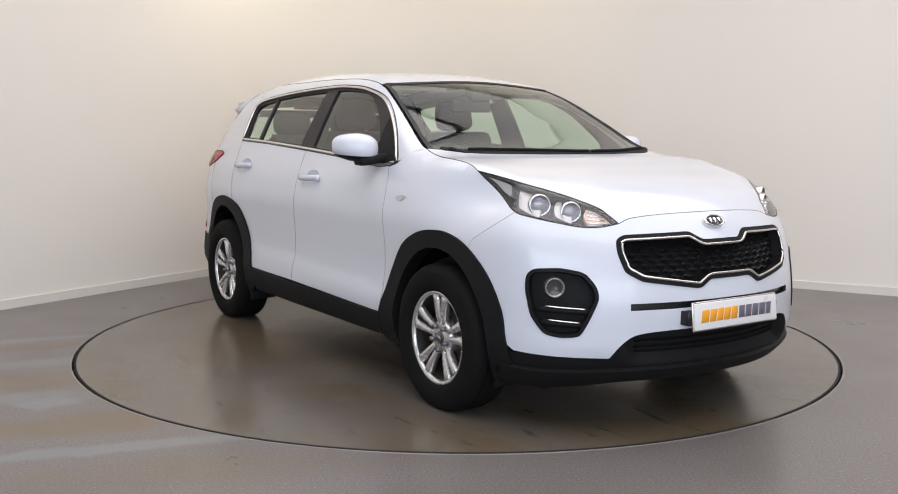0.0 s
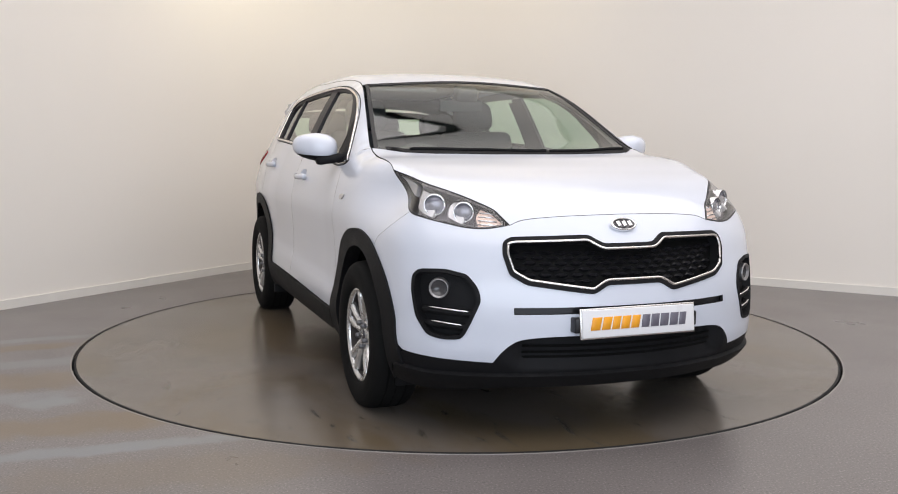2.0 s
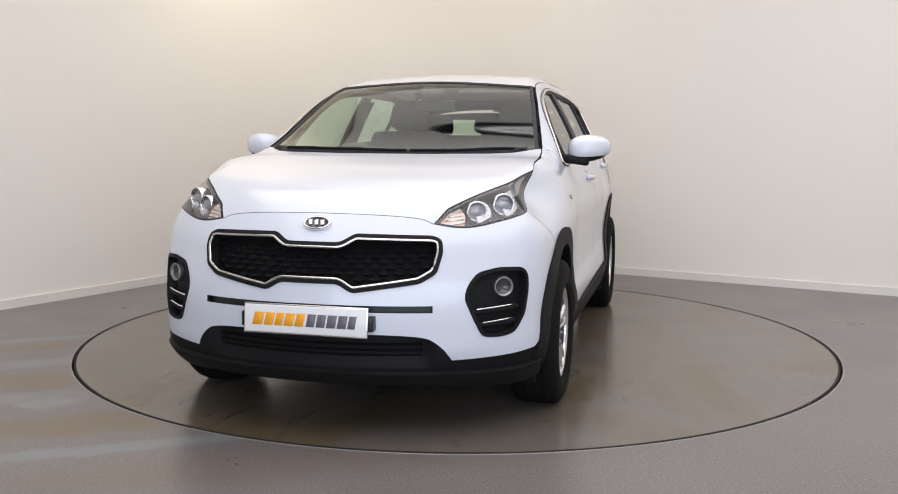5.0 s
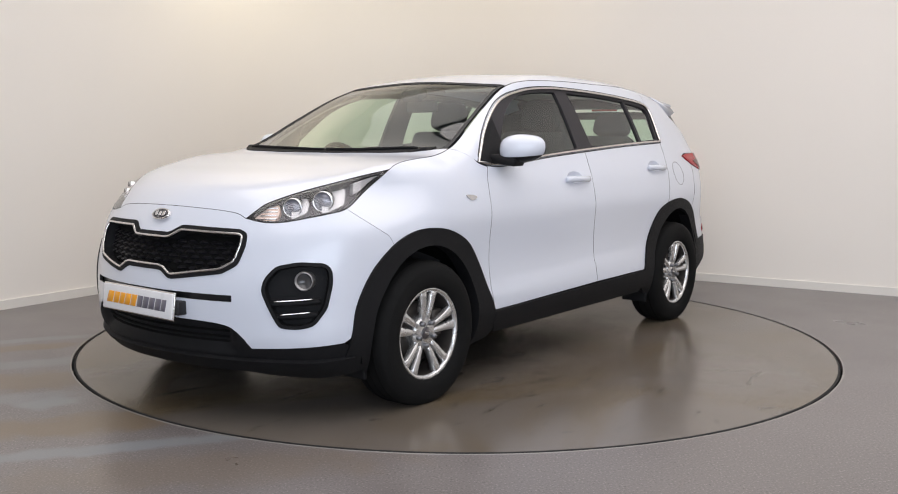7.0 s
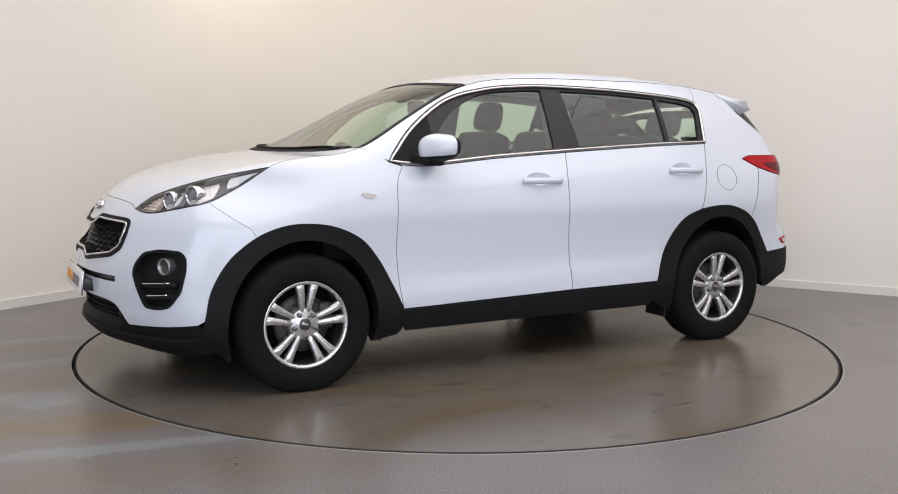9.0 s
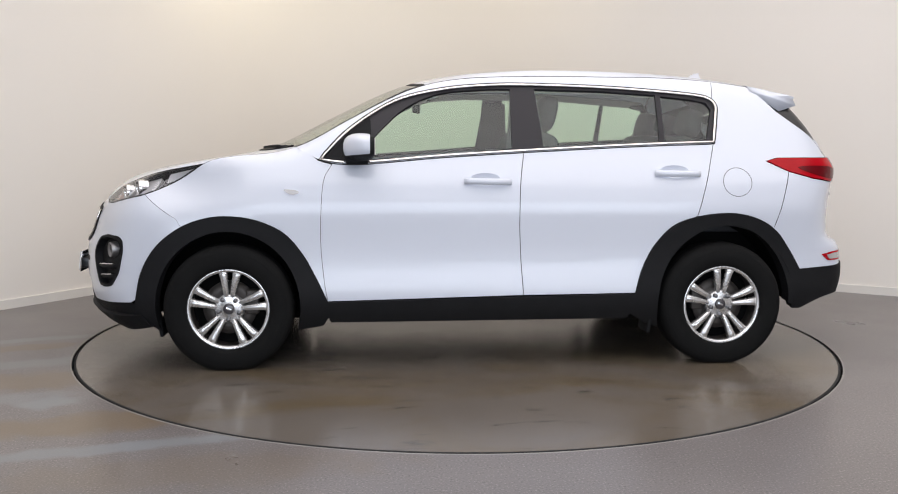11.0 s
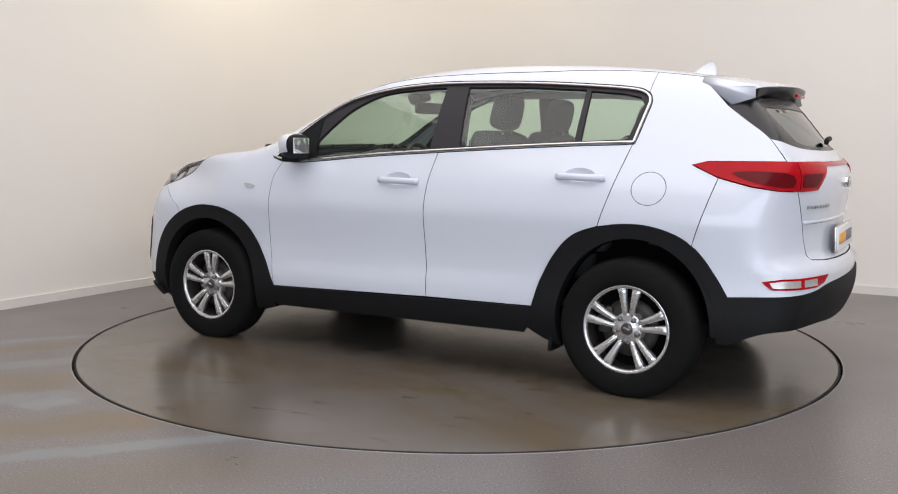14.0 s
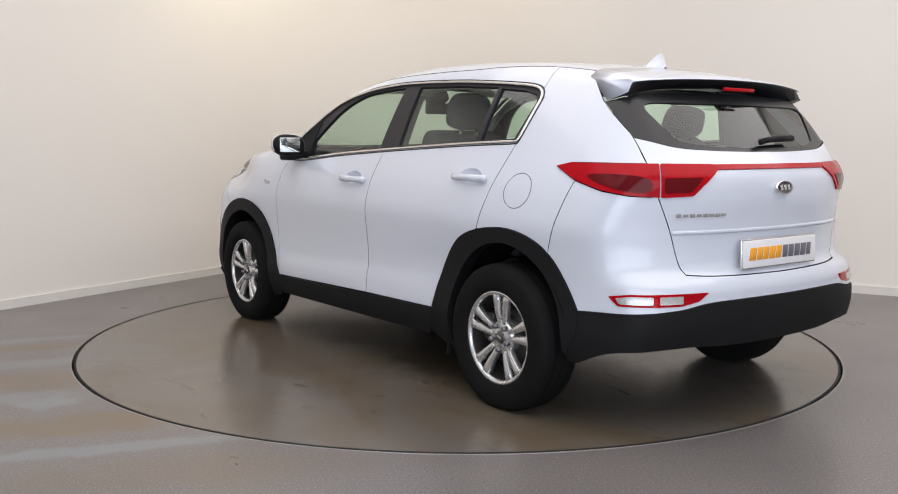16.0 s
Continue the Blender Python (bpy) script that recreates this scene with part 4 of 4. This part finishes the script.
    for pts in (((1.105, -0.58), (1.175, -0.32), (1.212, 0.0), (1.21, 0.10)), ((1.212, 0.12), (1.180, 0.36), (1.075, 0.62))):
        wiper = mesh_object("wiper", *tube(on("top", flow(pts), 0.008), 0.008, 6, flat=0.8), PLASTIC, car, "black wiper blade and arm")


def cowl_ends():
    """The black end caps of the scuttle at the foot of each windscreen pillar."""
    for s in (1, -1):
        x, y, z = on("top", [(1.095, 0.610)], 0.0, s)[0]
        part("scuttle_end", box((0.13, 0.055, 0.032), 0.013, pose(x, y, z - 0.014, 0, 18, -38 * s)), PLASTIC, car, "black scuttle end cap")


def rear_end():
    gate_side = flow([(0.722, 1.236), (0.678, 1.133), (0.642, 1.009), (0.589, 0.868), (0.546, 0.725), (0.516, 0.676)])
    gate_low = flow([(0.516, 0.676), (0.40, 0.668), (0.234, 0.664), (0.0, 0.662)])
    glass_low = flow([(0.0, 1.180), (0.152, 1.180), (0.40, 1.186), (0.546, 1.197), (0.66, 1.222), (0.722, 1.236)])
    gate = panel("tailgate", "rear", both(glass_low + gate_side[1:] + gate_low[1:]), PAINT, car, "white tailgate", step=0.03)
    glass_half = glass_low + GATE_UP[:13][::-1][1:] + flow([(0.851, 1.392), (0.66, 1.425), (0.40, 1.438), (0.0, 1.442)])[1:]
    pane_half = flow([(0.0, 1.200), (0.30, 1.204), (0.44, 1.214), (0.53, 1.232)]) + flow([(0.60, 1.30), (0.652, 1.378), (0.40, 1.386), (0.0, 1.388)])
    pane = panel("rear_window", "rear", both(pane_half), WINDOW, gate, "tinted rear window", out=-0.010, thick=0.0, step=0.05, gap=-0.004)
    pane.visible_shadow = False
    panel("rear_window_border", "rear", both(glass_half), GLOSS_BLACK, gate, "black rear window border", holes=(both(pane_half),), out=-0.005, thick=0.01, step=0.03)
    # crease above the plate
    mesh_object("tailgate_crease", *tube(on("rear", [(-0.575 + 1.15 * k / 30, 0.850) for k in range(31)], -0.001), 0.009, 8, flat=0.9), PAINT, gate)
    # lamps
    outer = [(1.060, 1.114), (0.985, 1.129), (0.74, 1.130), (0.6335, 1.130), (0.632, 0.994), (0.645, 0.995)] + TAIL_LOW[::-1]
    inner = [(0.631, 1.130), (0.405, 1.127), (0.372, 1.108), (0.400, 1.086), (0.458, 1.040), (0.500, 0.998), (0.629, 0.993)]
    for s in (1, -1):
        lamp_root = panel("tail_lamp", "rear", fillet(outer, 0.006), RED_LENS, car, "red wraparound tail lamp", side=s, out=0.008, thick=0.03, step=0.025)
        panel("lamp_inset", "rear", fillet([(0.94, 1.088), (0.66, 1.085), (0.66, 1.014), (0.74, 1.014), (0.83, 1.032)], 1), DARK_RED, lamp_root, "darker red lower lens", side=s, out=0.0105, thick=0.004, step=0.03)
        lamp_in = panel("tailgate_lamp", "rear", fillet(inner, 0.006), RED_LENS, gate, "red inner tail lamp", side=s, out=0.008, thick=0.02, step=0.025)
        panel("lamp_inset", "rear", fillet([(0.618, 1.075), (0.455, 1.075), (0.512, 1.014), (0.618, 1.012)]), DARK_RED, lamp_in, "darker red lower lens", side=s, out=0.0105, thick=0.004, step=0.03)
    panel("lamp_bar", "rear", both([(0.0, 1.126), (0.41, 1.126), (0.41, 1.104), (0.0, 1.104)]), RED_LENS, gate, "thin red lamp bar", out=0.006, thick=0.012, step=0.03)
    oval_badge(gate, Vector(on("rear", [(0.0, 1.026)], 0.010)[0]), 5, -1)
    for k in range(8):
        px = on("rear", [(0.555 - 0.0292 * k, 0.921)], 0.003)[0]
        part("name_block", box((0.003, 0.0255, 0.012 if k % 2 else 0.015), 0.001, pose(*px, 0, 0, -8)), NAME_GREY, gate)
    plate(gate, Vector((-2.172, 0.0, 0.748)), -1, 0.53, 0.116, -3)
    # bumper
    seam = moved("side", "rear", flow([moved("rear", "side", TAIL_LOW[1:2])[0], (-1.677, 0.902), (-1.627, 0.742)]))[1:]
    arch = moved("side", "rear", [q for q in ARCH_R if q[0] <= -1.62])
    clad = flow([(0.983, 0.511), (0.851, 0.521), (0.70, 0.530), (0.553, 0.542), (0.432, 0.563), (0.25, 0.568), (0.0, 0.568)])
    low = TAIL_LOW[1:][::-1]
    half = gate_low[::-1] + gate_side[::-1][1:-12] + low[0:] + seam + arch + clad[1:]
    bumper = panel("rear_bumper", "rear", both(half), PAINT, car, "white rear bumper", step=0.03)
    half = clad[::-1] + [(0.985, 0.46), (0.980, 0.38), (0.955, 0.300)] + flow([(0.915, 0.298), (0.808, 0.358), (0.708, 0.376), (0.5, 0.384), (0.3, 0.372), (0.0, 0.368)])
    panel("bumper_cladding", "rear", both(half), PLASTIC, bumper, "black textured lower bumper", out=0.008, thick=0.06, step=0.03, gap=0.0)
    for s in (1, -1):
        fog = panel("rear_fog_lamp", "rear", fillet([(0.812, 0.596), (0.735, 0.611), (0.435, 0.611), (0.478, 0.572), (0.553, 0.556), (0.775, 0.556)]), RED_LENS, bumper, "red and clear rear fog lamp", side=s, out=0.004, thick=0.02, step=0.025)
        panel("reversing_lens", "rear", fillet([(0.785, 0.592), (0.735, 0.602), (0.655, 0.602), (0.655, 0.565), (0.77, 0.565)], 0.006), CLEAR_REFLECTOR, fog, "clear ribbed lens", side=s, out=0.007, thick=0.004, step=0.02)
        panel("reversing_lens", "rear", fillet([(0.635, 0.602), (0.545, 0.602), (0.545, 0.565), (0.635, 0.565)], 0.004), CLEAR_REFLECTOR, fog, "clear ribbed lens", side=s, out=0.007, thick=0.004, step=0.02)
        # fuel flap outline
        if s > 0:
            ring = [(-1.415 + 0.082 * math.cos(t), 1.0 + 0.077 * math.sin(t)) for t in [2 * math.pi * k / 40 for k in range(40)]]
            mesh_object("fuel_flap_joint", *tube(on("side", ring, -0.0006, s), 0.0018, 6, True), SEAL_GAP_SHADE, car, "thin joint of the round fuel flap")
    spoiler(gate)
    wiper = mesh_object("rear_wiper", *tube(on("rear", [(0.03, 1.206), (-0.04, 1.216), (-0.16, 1.222), (-0.27, 1.224)], 0.022), 0.014, 8, flat=0.9), PLASTIC, gate, "black rear wiper")


def spoiler(host):
    """The roof spoiler, white above and black below."""
    n = 33
    verts, faces, index = [], [], []
    for i in range(n):
        y = -0.585 + 1.17 * i / (n - 1)
        e = abs(y) / 0.585
        tip = -1.925 + 0.085 * e * e
        xs = [-1.575, -1.70, -1.82, tip + 0.01, tip, tip + 0.012, -1.835, -1.73]
        t = [top_height(np.array([x]), np.array([y]))[0] for x in xs[:4]]
        drop = 0.02 * e ** 6
        side = 0.004 * e ** 4
        low = [on("top", [(x, y)], 0.003)[0][2] for x in xs[:2]]
        zs = [low[0], (t[1] + 0.004) * (1 - e ** 5) + low[1] * e ** 5, t[2] + 0.006 - side - drop * 0.3, t[3] + 0.004 - side - drop * 0.3]
        zt = zs[3]
        q = e ** 5
        zs += [zt - 0.006, zt - 0.012, (zt - 0.040) * (1 - q) + 1.425 * q, (zt - 0.045) * (1 - q) + 1.392 * q]
        reach = [0.0, 0.012, 0.016, 0.012, 0.012, 0.012, 0.040, 0.052]
        verts += [(x, y + math.copysign(w * q, y), z) for x, z, w in zip(xs, zs, reach)]
    for i in range(n - 1):
        for k in range(8):
            l = (k + 1) % 8
            faces.append((8 * i + k, 8 * i + 8 + k, 8 * i + 8 + l, 8 * i + l))
            index.append(1 if k in (4, 5, 6, 7) else 0)
    faces += [tuple(range(8)), tuple(8 * (n - 1) + k for k in range(8))[::-1]]
    index += [0, 0]
    sp = mesh_object("roof_spoiler", verts, faces, PAINT, host, "white roof spoiler with a black underside", mats=[PAINT, GLOSS_BLACK], index=index)
    part("high_brake_lamp", box((0.012, 0.22, 0.016), 0.004, pose(-1.925, 0, 1.452)), RED_LENS, sp, "red high brake lamp")


# ---- wheels ----
def wheel(x, s, front):
    root = new("wheel")
    root.parent = car
    root.matrix_basis = pose(x, 0.813 * s, 0.328, 0, 0, 0 if s > 0 else 180)
    tagged(root, "silver five twin-spoke alloy wheel with a black tyre")
    t = [(0.212, 0.090), (0.219, 0.101), (0.235, 0.109), (0.262, 0.114), (0.288, 0.113), (0.310, 0.107), (0.326, 0.097), (0.335, 0.083), (0.340, 0.058), (0.341, 0.0)]
    prof = t + [(r, -y) for r, y in reversed(t[:-1])]
    verts, faces = lathe(prof, 96)
    # the tyre stands flat on the deck under the car's weight
    mesh_object("tyre", [(x, y, max(z, -0.327)) for x, y, z in verts], faces, RUBBER, root, "black road tyre")
    groove_mesh(root)
    lip = [(0.205, -0.09), (0.200, 0.02), (0.196, 0.078), (0.199, 0.089), (0.207, 0.094), (0.214, 0.094), (0.218, 0.088)]
    v, f = lathe(lip, 72)
    # the silver barrel's shade behind the spokes is put into its colour
    rim = mesh_object("rim", v, f, ALLOY, root, "silver alloy rim, its barrel darkened in colour for shade", mats=[ALLOY, DISC_METAL_BARREL_SHADE], index=[1 if k % 6 < 2 else 0 for k in range(len(f))])
    for k in range(5):
        a = 90 + 72 * k + 3
        for d in (-1, 1):
            part("spoke", spoke(d, pose(0, 0, 0, 0, -a, 0)), ALLOY, rim)
        part("wheel_nut", nut(pose(0, 0, 0, 0, -(a + 36), 0)), NUT_METAL, rim)
    v, f = lathe([(0.0, 0.070), (0.030, 0.070), (0.034, 0.066), (0.062, 0.070), (0.074, 0.066), (0.080, 0.045), (0.082, 0.0)], 40)
    mesh_object("hub", v, f, ALLOY, rim)
    v, f = lathe([(0.0, 0.077), (0.024, 0.077), (0.029, 0.073), (0.030, 0.066)], 32)
    cap = mesh_object("centre_cap", v, f, BADGE_DARK, rim, "dark centre cap with a plain bar mark")
    part("cap_mark", box((0.030, 0.002, 0.010), 0.0008, pose(0, 0.078, 0, 0, -20, 0)), CHROME, rim)
    v, f = lathe([(0.06, 0.0), (0.075, 0.022), (0.142, 0.022), (0.142, 0.0), (0.06, 0.0)], 48)
    mesh_object("brake_disc", v, f, DISC_METAL_BARREL_SHADE, root, "grey brake disc")
    v, f = lathe([(0.0, -0.03), (0.2, -0.03)], 40)
    mesh_object("inner_shield", v, f, WELL, root)
    part("brake_caliper", box((0.07, 0.07, 0.13), 0.012, pose(-0.12 if front else 0.12, 0.01, 0.03)), DISC_METAL_BARREL_SHADE, root, "dull metal brake caliper")
    return root


def groove_mesh(root):
    """Near-black strips painting tread-groove shade, and the raised ring of the sidewall."""
    for y in (-0.045, 0.0, 0.045):
        v, f = lathe([(0.3402, y - 0.005), (0.3415, y - 0.004), (0.3415, y + 0.004), (0.3402, y + 0.005)], 48)
        mesh_object("tread_groove_shade", [(a, b, max(c, -0.3265)) for a, b, c in v], f, WELL, root)
    v, f = lathe([(0.298, 0.1085), (0.2985, 0.1105), (0.302, 0.1095), (0.303, 0.106)], 72)
    mesh_object("sidewall_ring", v, f, RUBBER, root)


def spoke(d, m):
    """One arm of a twin spoke, along +x."""
    bm = bmesh.new()
    rings = []
    for r, c, w, y in ((0.050, 0.0145, 0.0130, 0.066), (0.085, 0.0185, 0.0150, 0.077), (0.13, 0.0255, 0.0182, 0.084), (0.172, 0.0330, 0.0225, 0.087), (0.206, 0.0410, 0.0285, 0.088)):
        c, w2 = c * d, w
        prof = [(c - w2, y - 0.034), (c - w2 * 0.92, y - 0.008), (c - w2 * 0.6, y), (c + w2 * 0.6, y), (c + w2 * 0.92, y - 0.008), (c + w2, y - 0.034)]
        rings.append([bm.verts.new((r, b, a)) for a, b in prof])
    for p, q in zip(rings, rings[1:]):
        for i in range(6):
            bm.faces.new((p[i], p[(i + 1) % 6], q[(i + 1) % 6], q[i]))
    bm.faces.new(rings[0])
    bm.faces.new(rings[-1])
    bmesh.ops.bevel(bm, geom=[e for e in bm.edges if abs((e.verts[0].co - e.verts[1].co).x) > 0.02], offset=0.0025, segments=2, affect="EDGES")
    bmesh.ops.transform(bm, matrix=m, verts=bm.verts)
    return bm


def nut(m):
    bm = bmesh.new()
    bmesh.ops.create_cone(bm, cap_ends=True, segments=6, radius1=0.0135, radius2=0.0115, depth=0.028, matrix=m @ pose(0.057, 0.076, 0, -90, 0, 0))
    return bm


def wheel_well(x, s):
    """The dark tub over a wheel."""
    n, r = 26, 0.425
    verts, faces = [], []
    for i in range(n + 1):
        t = math.pi * (-0.06 + (1.16 if x > 0 else 1.06) * i / n)
        c, q = math.cos(t) * r, math.sin(t) * r
        verts += [(x + c, 0.875 * s, 0.335 + q), (x + c, 0.52 * s, 0.335 + q)]
    for i in range(n):
        faces.append((2 * i, 2 * i + 1, 2 * i + 3, 2 * i + 2))
    faces.append(tuple(2 * i + 1 for i in range(n + 1)))
    mesh_object("wheel_well", verts, faces, WELL, car, "black wheel housing", smooth=False)


def underside():
    part("floor_pan", box((3.1, 1.15, 0.12), 0.03, pose(0, 0, 0.30)), WELL, car, "dark underbody")
    part("floor_pan", box((1.66, 1.66, 0.10), 0.02, pose(0.0, 0, 0.315)), WELL, car)
    part("engine_tray", box((0.75, 1.0, 0.10), 0.03, pose(1.72, 0, 0.29)), WELL, car)
    part("rear_silencer", box((0.32, 1.0, 0.14), 0.05, pose(-1.84, 0, 0.41)), WELL, car, "dark exhaust silencer")
    for s in (1, -1):
        for x in (1.335, -1.335):
            wheel_well(x, s)
            part("suspension_arm", box((0.10, 0.5, 0.06), 0.015, pose(x, 0.45 * s, 0.27)), WELL, car)
        part("air_deflector", box((0.02, 0.20, 0.09), 0.006, pose(1.70, 0.74 * s, 0.215, 0, 10, 0)), PLASTIC, car, "small black air deflector before the wheel")
        part("mud_flap", box((0.02, 0.17, 0.13), 0.006, pose(-0.94, 0.80 * s, 0.235, 0, -6, 0)), PLASTIC, car, "small black mud flap")


side_panels(1)
side_panels(-1)
front_end()
for s in (1, -1):
    headlamp(s)
    fog_lamp(s)
glazing_and_roof()
cowl_ends()
rear_end()
underside()
for x, s, f in ((1.335, 1, True), (1.335, -1, True), (-1.335, 1, False), (-1.335, -1, False)):
    wheel(x, s, f)


# ---- cabin ----
def cabin():
    panel("headlining", "top", both_top([(0.28, 0.0), (0.24, 0.50), (-1.2, 0.49), (-1.55, 0.45), (-1.58, 0.0)]), HEADLINER, car, "light grey cloth headlining", out=-0.035, thick=0.0, step=0.08)
    for s in (1, -1):
        for name, o in (("door_lining", [(0.86, 0.36), (0.86, 1.085), (0.60, 1.09), (-0.22, 1.14), (-0.23, 0.36)]), ("door_lining", [(-0.25, 0.38), (-0.25, 1.145), (-1.25, 1.19), (-1.15, 0.80), (-0.90, 0.60), (-0.85, 0.38)]),
                        ("quarter_lining", [(-1.33, 1.19), (-1.36, 1.40), (-1.62, 1.50), (-1.66, 1.42), (-1.80, 1.26), (-1.93, 1.12), (-1.70, 0.80), (-1.22, 0.84)]),
                        ("pillar_lining", [(-0.14, 1.12), (-0.19, 1.49), (-0.34, 1.49), (-0.38, 1.13)])):
            panel(name, "side", o, CABIN, car, "dark cabin lining", out=-0.05, thick=0.0, step=0.08, side=s)
        panel("pillar_lining", "side", [(0.84, 1.14), (0.62, 1.325), (0.45, 1.42), (0.20, 1.49), (0.20, 1.52), (0.40, 1.455), (0.62, 1.35), (0.90, 1.17)], HEADLINER, car, "grey windscreen pillar lining", out=-0.035, thick=0.0, step=0.05, side=s)
        panel("rail_lining", "side", [(0.20, 1.49), (-0.057, 1.505), (-0.692, 1.50), (-1.2, 1.46), (-1.3, 1.50), (-0.7, 1.545), (0.1, 1.545)], HEADLINER, car, "grey roof side lining", out=-0.035, thick=0.0, step=0.05, side=s)
    panel("tailgate_lining", "rear", both([(0.0, 0.75), (0.5, 0.75), (0.58, 1.0), (0.62, 1.17), (0.0, 1.17)]), CABIN, car, "dark tailgate lining", out=-0.06, thick=0.0, step=0.08)
    part("cabin_floor", box((2.3, 1.5, 0.04), 0.01, pose(-0.25, 0, 0.40)), CABIN, car)
    part("boot_floor", box((0.72, 1.1, 0.05), 0.01, pose(-1.68, 0, 0.72)), CABIN, car)
    part("parcel_shelf", box((0.50, 1.2, 0.03), 0.01, pose(-1.62, 0, 1.10)), CABIN, car, "dark boot cover")
    # dashboard
    bm = bmesh.new()
    prof = [(1.20, 1.07), (0.95, 1.115), (0.74, 1.10), (0.66, 1.03), (0.64, 0.85), (0.72, 0.60), (1.18, 0.60)]
    rows = []
    for i in range(17):
        y = -0.72 + 1.44 * i / 16
        hump = 0.045 * math.exp(-((y + 0.38) / 0.16) ** 2) + 0.018 * math.exp(-(y / 0.15) ** 2)
        rows.append([bm.verts.new((x - 0.30 * y * y * (x > 0.9), y, z + (hump if x < 1.0 and z > 1.0 else 0) - (0.03 * (abs(y) / 0.72) ** 4 if z > 1.0 else 0))) for x, z in prof])
    for a, b in zip(rows, rows[1:]):
        for k in range(len(prof)):
            l = (k + 1) % len(prof)
            bm.faces.new((a[k], a[l], b[l], b[k]))
    part("dashboard", bm, CABIN, car, "dark grey dashboard")
    # steering wheel on the car's right
    ring = [pose(0.56, -0.38, 1.02, 0, 25, 0) @ Vector((0, 0.185 * math.cos(t), 0.185 * math.sin(t))) for t in [2 * math.pi * k / 40 for k in range(40)]]
    steer = mesh_object("steering_wheel", *tube(ring, 0.016, 8, True), CABIN, car, "dark three-spoke steering wheel")
    part("steering_boss", box((0.06, 0.16, 0.12), 0.03, pose(0.58, -0.38, 1.01, 0, 25, 0)), CABIN, steer)
    part("steering_spoke", box((0.02, 0.35, 0.04), 0.008, pose(0.57, -0.38, 1.02, 0, 25, 0)), CABIN, steer)
    # inner mirror and its sensor housing
    part("mirror_stalk", box((0.10, 0.13, 0.07), 0.02, pose(0.37, 0, 1.485, 0, 25, 0)), CABIN, car, "dark sensor housing behind the windscreen")
    part("inner_mirror", box((0.03, 0.25, 0.07), 0.012, pose(0.30, 0.0, 1.415, 0, 0, -8)), CABIN, car, "dark rear-view mirror")
    part("console", box((0.9, 0.24, 0.36), 0.05, pose(0.22, 0, 0.58)), CABIN, car, "dark centre console")
    for s in (1, -1):
        part("sun_visor", box((0.16, 0.40, 0.02), 0.008, pose(0.17, 0.33 * s, 1.515, 0, 8, 0)), HEADLINER, car, "folded grey sun visor")
        seat(0.02, 0.37 * s)
    part("rear_bench", cushion(0.52, 1.24, 0.20, 0.06, pose(-0.78, 0, 0.62, 0, -6, 0)), FABRIC, car, "dark grey cloth rear bench")
    bench_back = part("rear_backrest", cushion(0.16, 1.22, 0.62, 0.06, pose(-1.14, 0, 0.95, 0, -22, 0)), FABRIC, car, "dark grey cloth rear backrest")
    for y in (-0.42, 0.0, 0.42):
        headrest(-1.28, y, 1.325, 0.27 if y else 0.235, 0.16 if y else 0.115, -16)


def cushion(a, b, c, r, m):
    bm = box((a, b, c), r, None, 4)
    for v in bm.verts:
        v.co.x *= 1 - 0.10 * abs(v.co.z / c)
    bmesh.ops.transform(bm, matrix=m, verts=bm.verts)
    return bm


def headrest(x, y, z, w, h, tilt):
    bm = bmesh.new()
    bmesh.ops.create_uvsphere(bm, u_segments=24, v_segments=14, radius=1)
    for v in bm.verts:
        p = [math.copysign(abs(q) ** 0.55, q) for q in v.co]
        v.co = (p[0] * 0.055, p[1] * w / 2 * (1 - 0.06 * p[2]), p[2] * h / 2)
    bmesh.ops.transform(bm, matrix=pose(x, y, z, 0, tilt, 0), verts=bm.verts)
    rest = part("headrest", bm, FABRIC, car, "dark grey cloth headrest")
    for d in (-0.055, 0.055):
        mesh_object("headrest_post", *tube([(x + 0.012, y + d, z - h / 2 - 0.10), (x, y + d, z - h / 2 + 0.02)], 0.007, 8), CHROME, rest, "steel headrest post")


def seat(x, y):
    part("seat_cushion", cushion(0.52, 0.50, 0.18, 0.06, pose(x + 0.02, y, 0.62, 0, -8, 0)), FABRIC, car, "dark grey cloth front seat")
    part("seat_back", cushion(0.17, 0.50, 0.66, 0.065, pose(x - 0.32, y, 0.95, 0, -20, 0)), FABRIC, car, "dark grey cloth seat back")
    headrest(x - 0.455, y, 1.375, 0.265, 0.20, -14)


cabin()


# ---- motion: the turntable carries the car round ----
TURN = [(0.0, -55.82), (0.5, -56.66), (1.0, -59.24), (1.5, -63.16), (2.0, -68.80), (2.5, -74.62), (3.0, -80.5), (3.5, -86.33), (4.0, -92.2), (5.25, -106.9), (6.5, -121.64), (7.0, -127.55),
        (7.5, -133.40), (8.0, -139.30), (8.5, -145.17), (9.0, -151.05), (10.25, -165.75), (11.5, -180.36), (12.0, -186.15), (12.5, -191.93), (13.0, -197.68), (13.5, -203.42), (14.0, -209.18),
        (14.5, -214.98), (15.0, -220.77), (15.5, -226.58), (16.0, -232.50)]


def motions():
    walk(turntable, [(t, pose(0, 0, 0, 0, 0, a)) for t, a in TURN])
    walk(car, [(t, pose(0, 0, 0, 0, 0, a) @ pose(OFF_X, OFF_Y, 0)) for t, a in TURN])


motions()
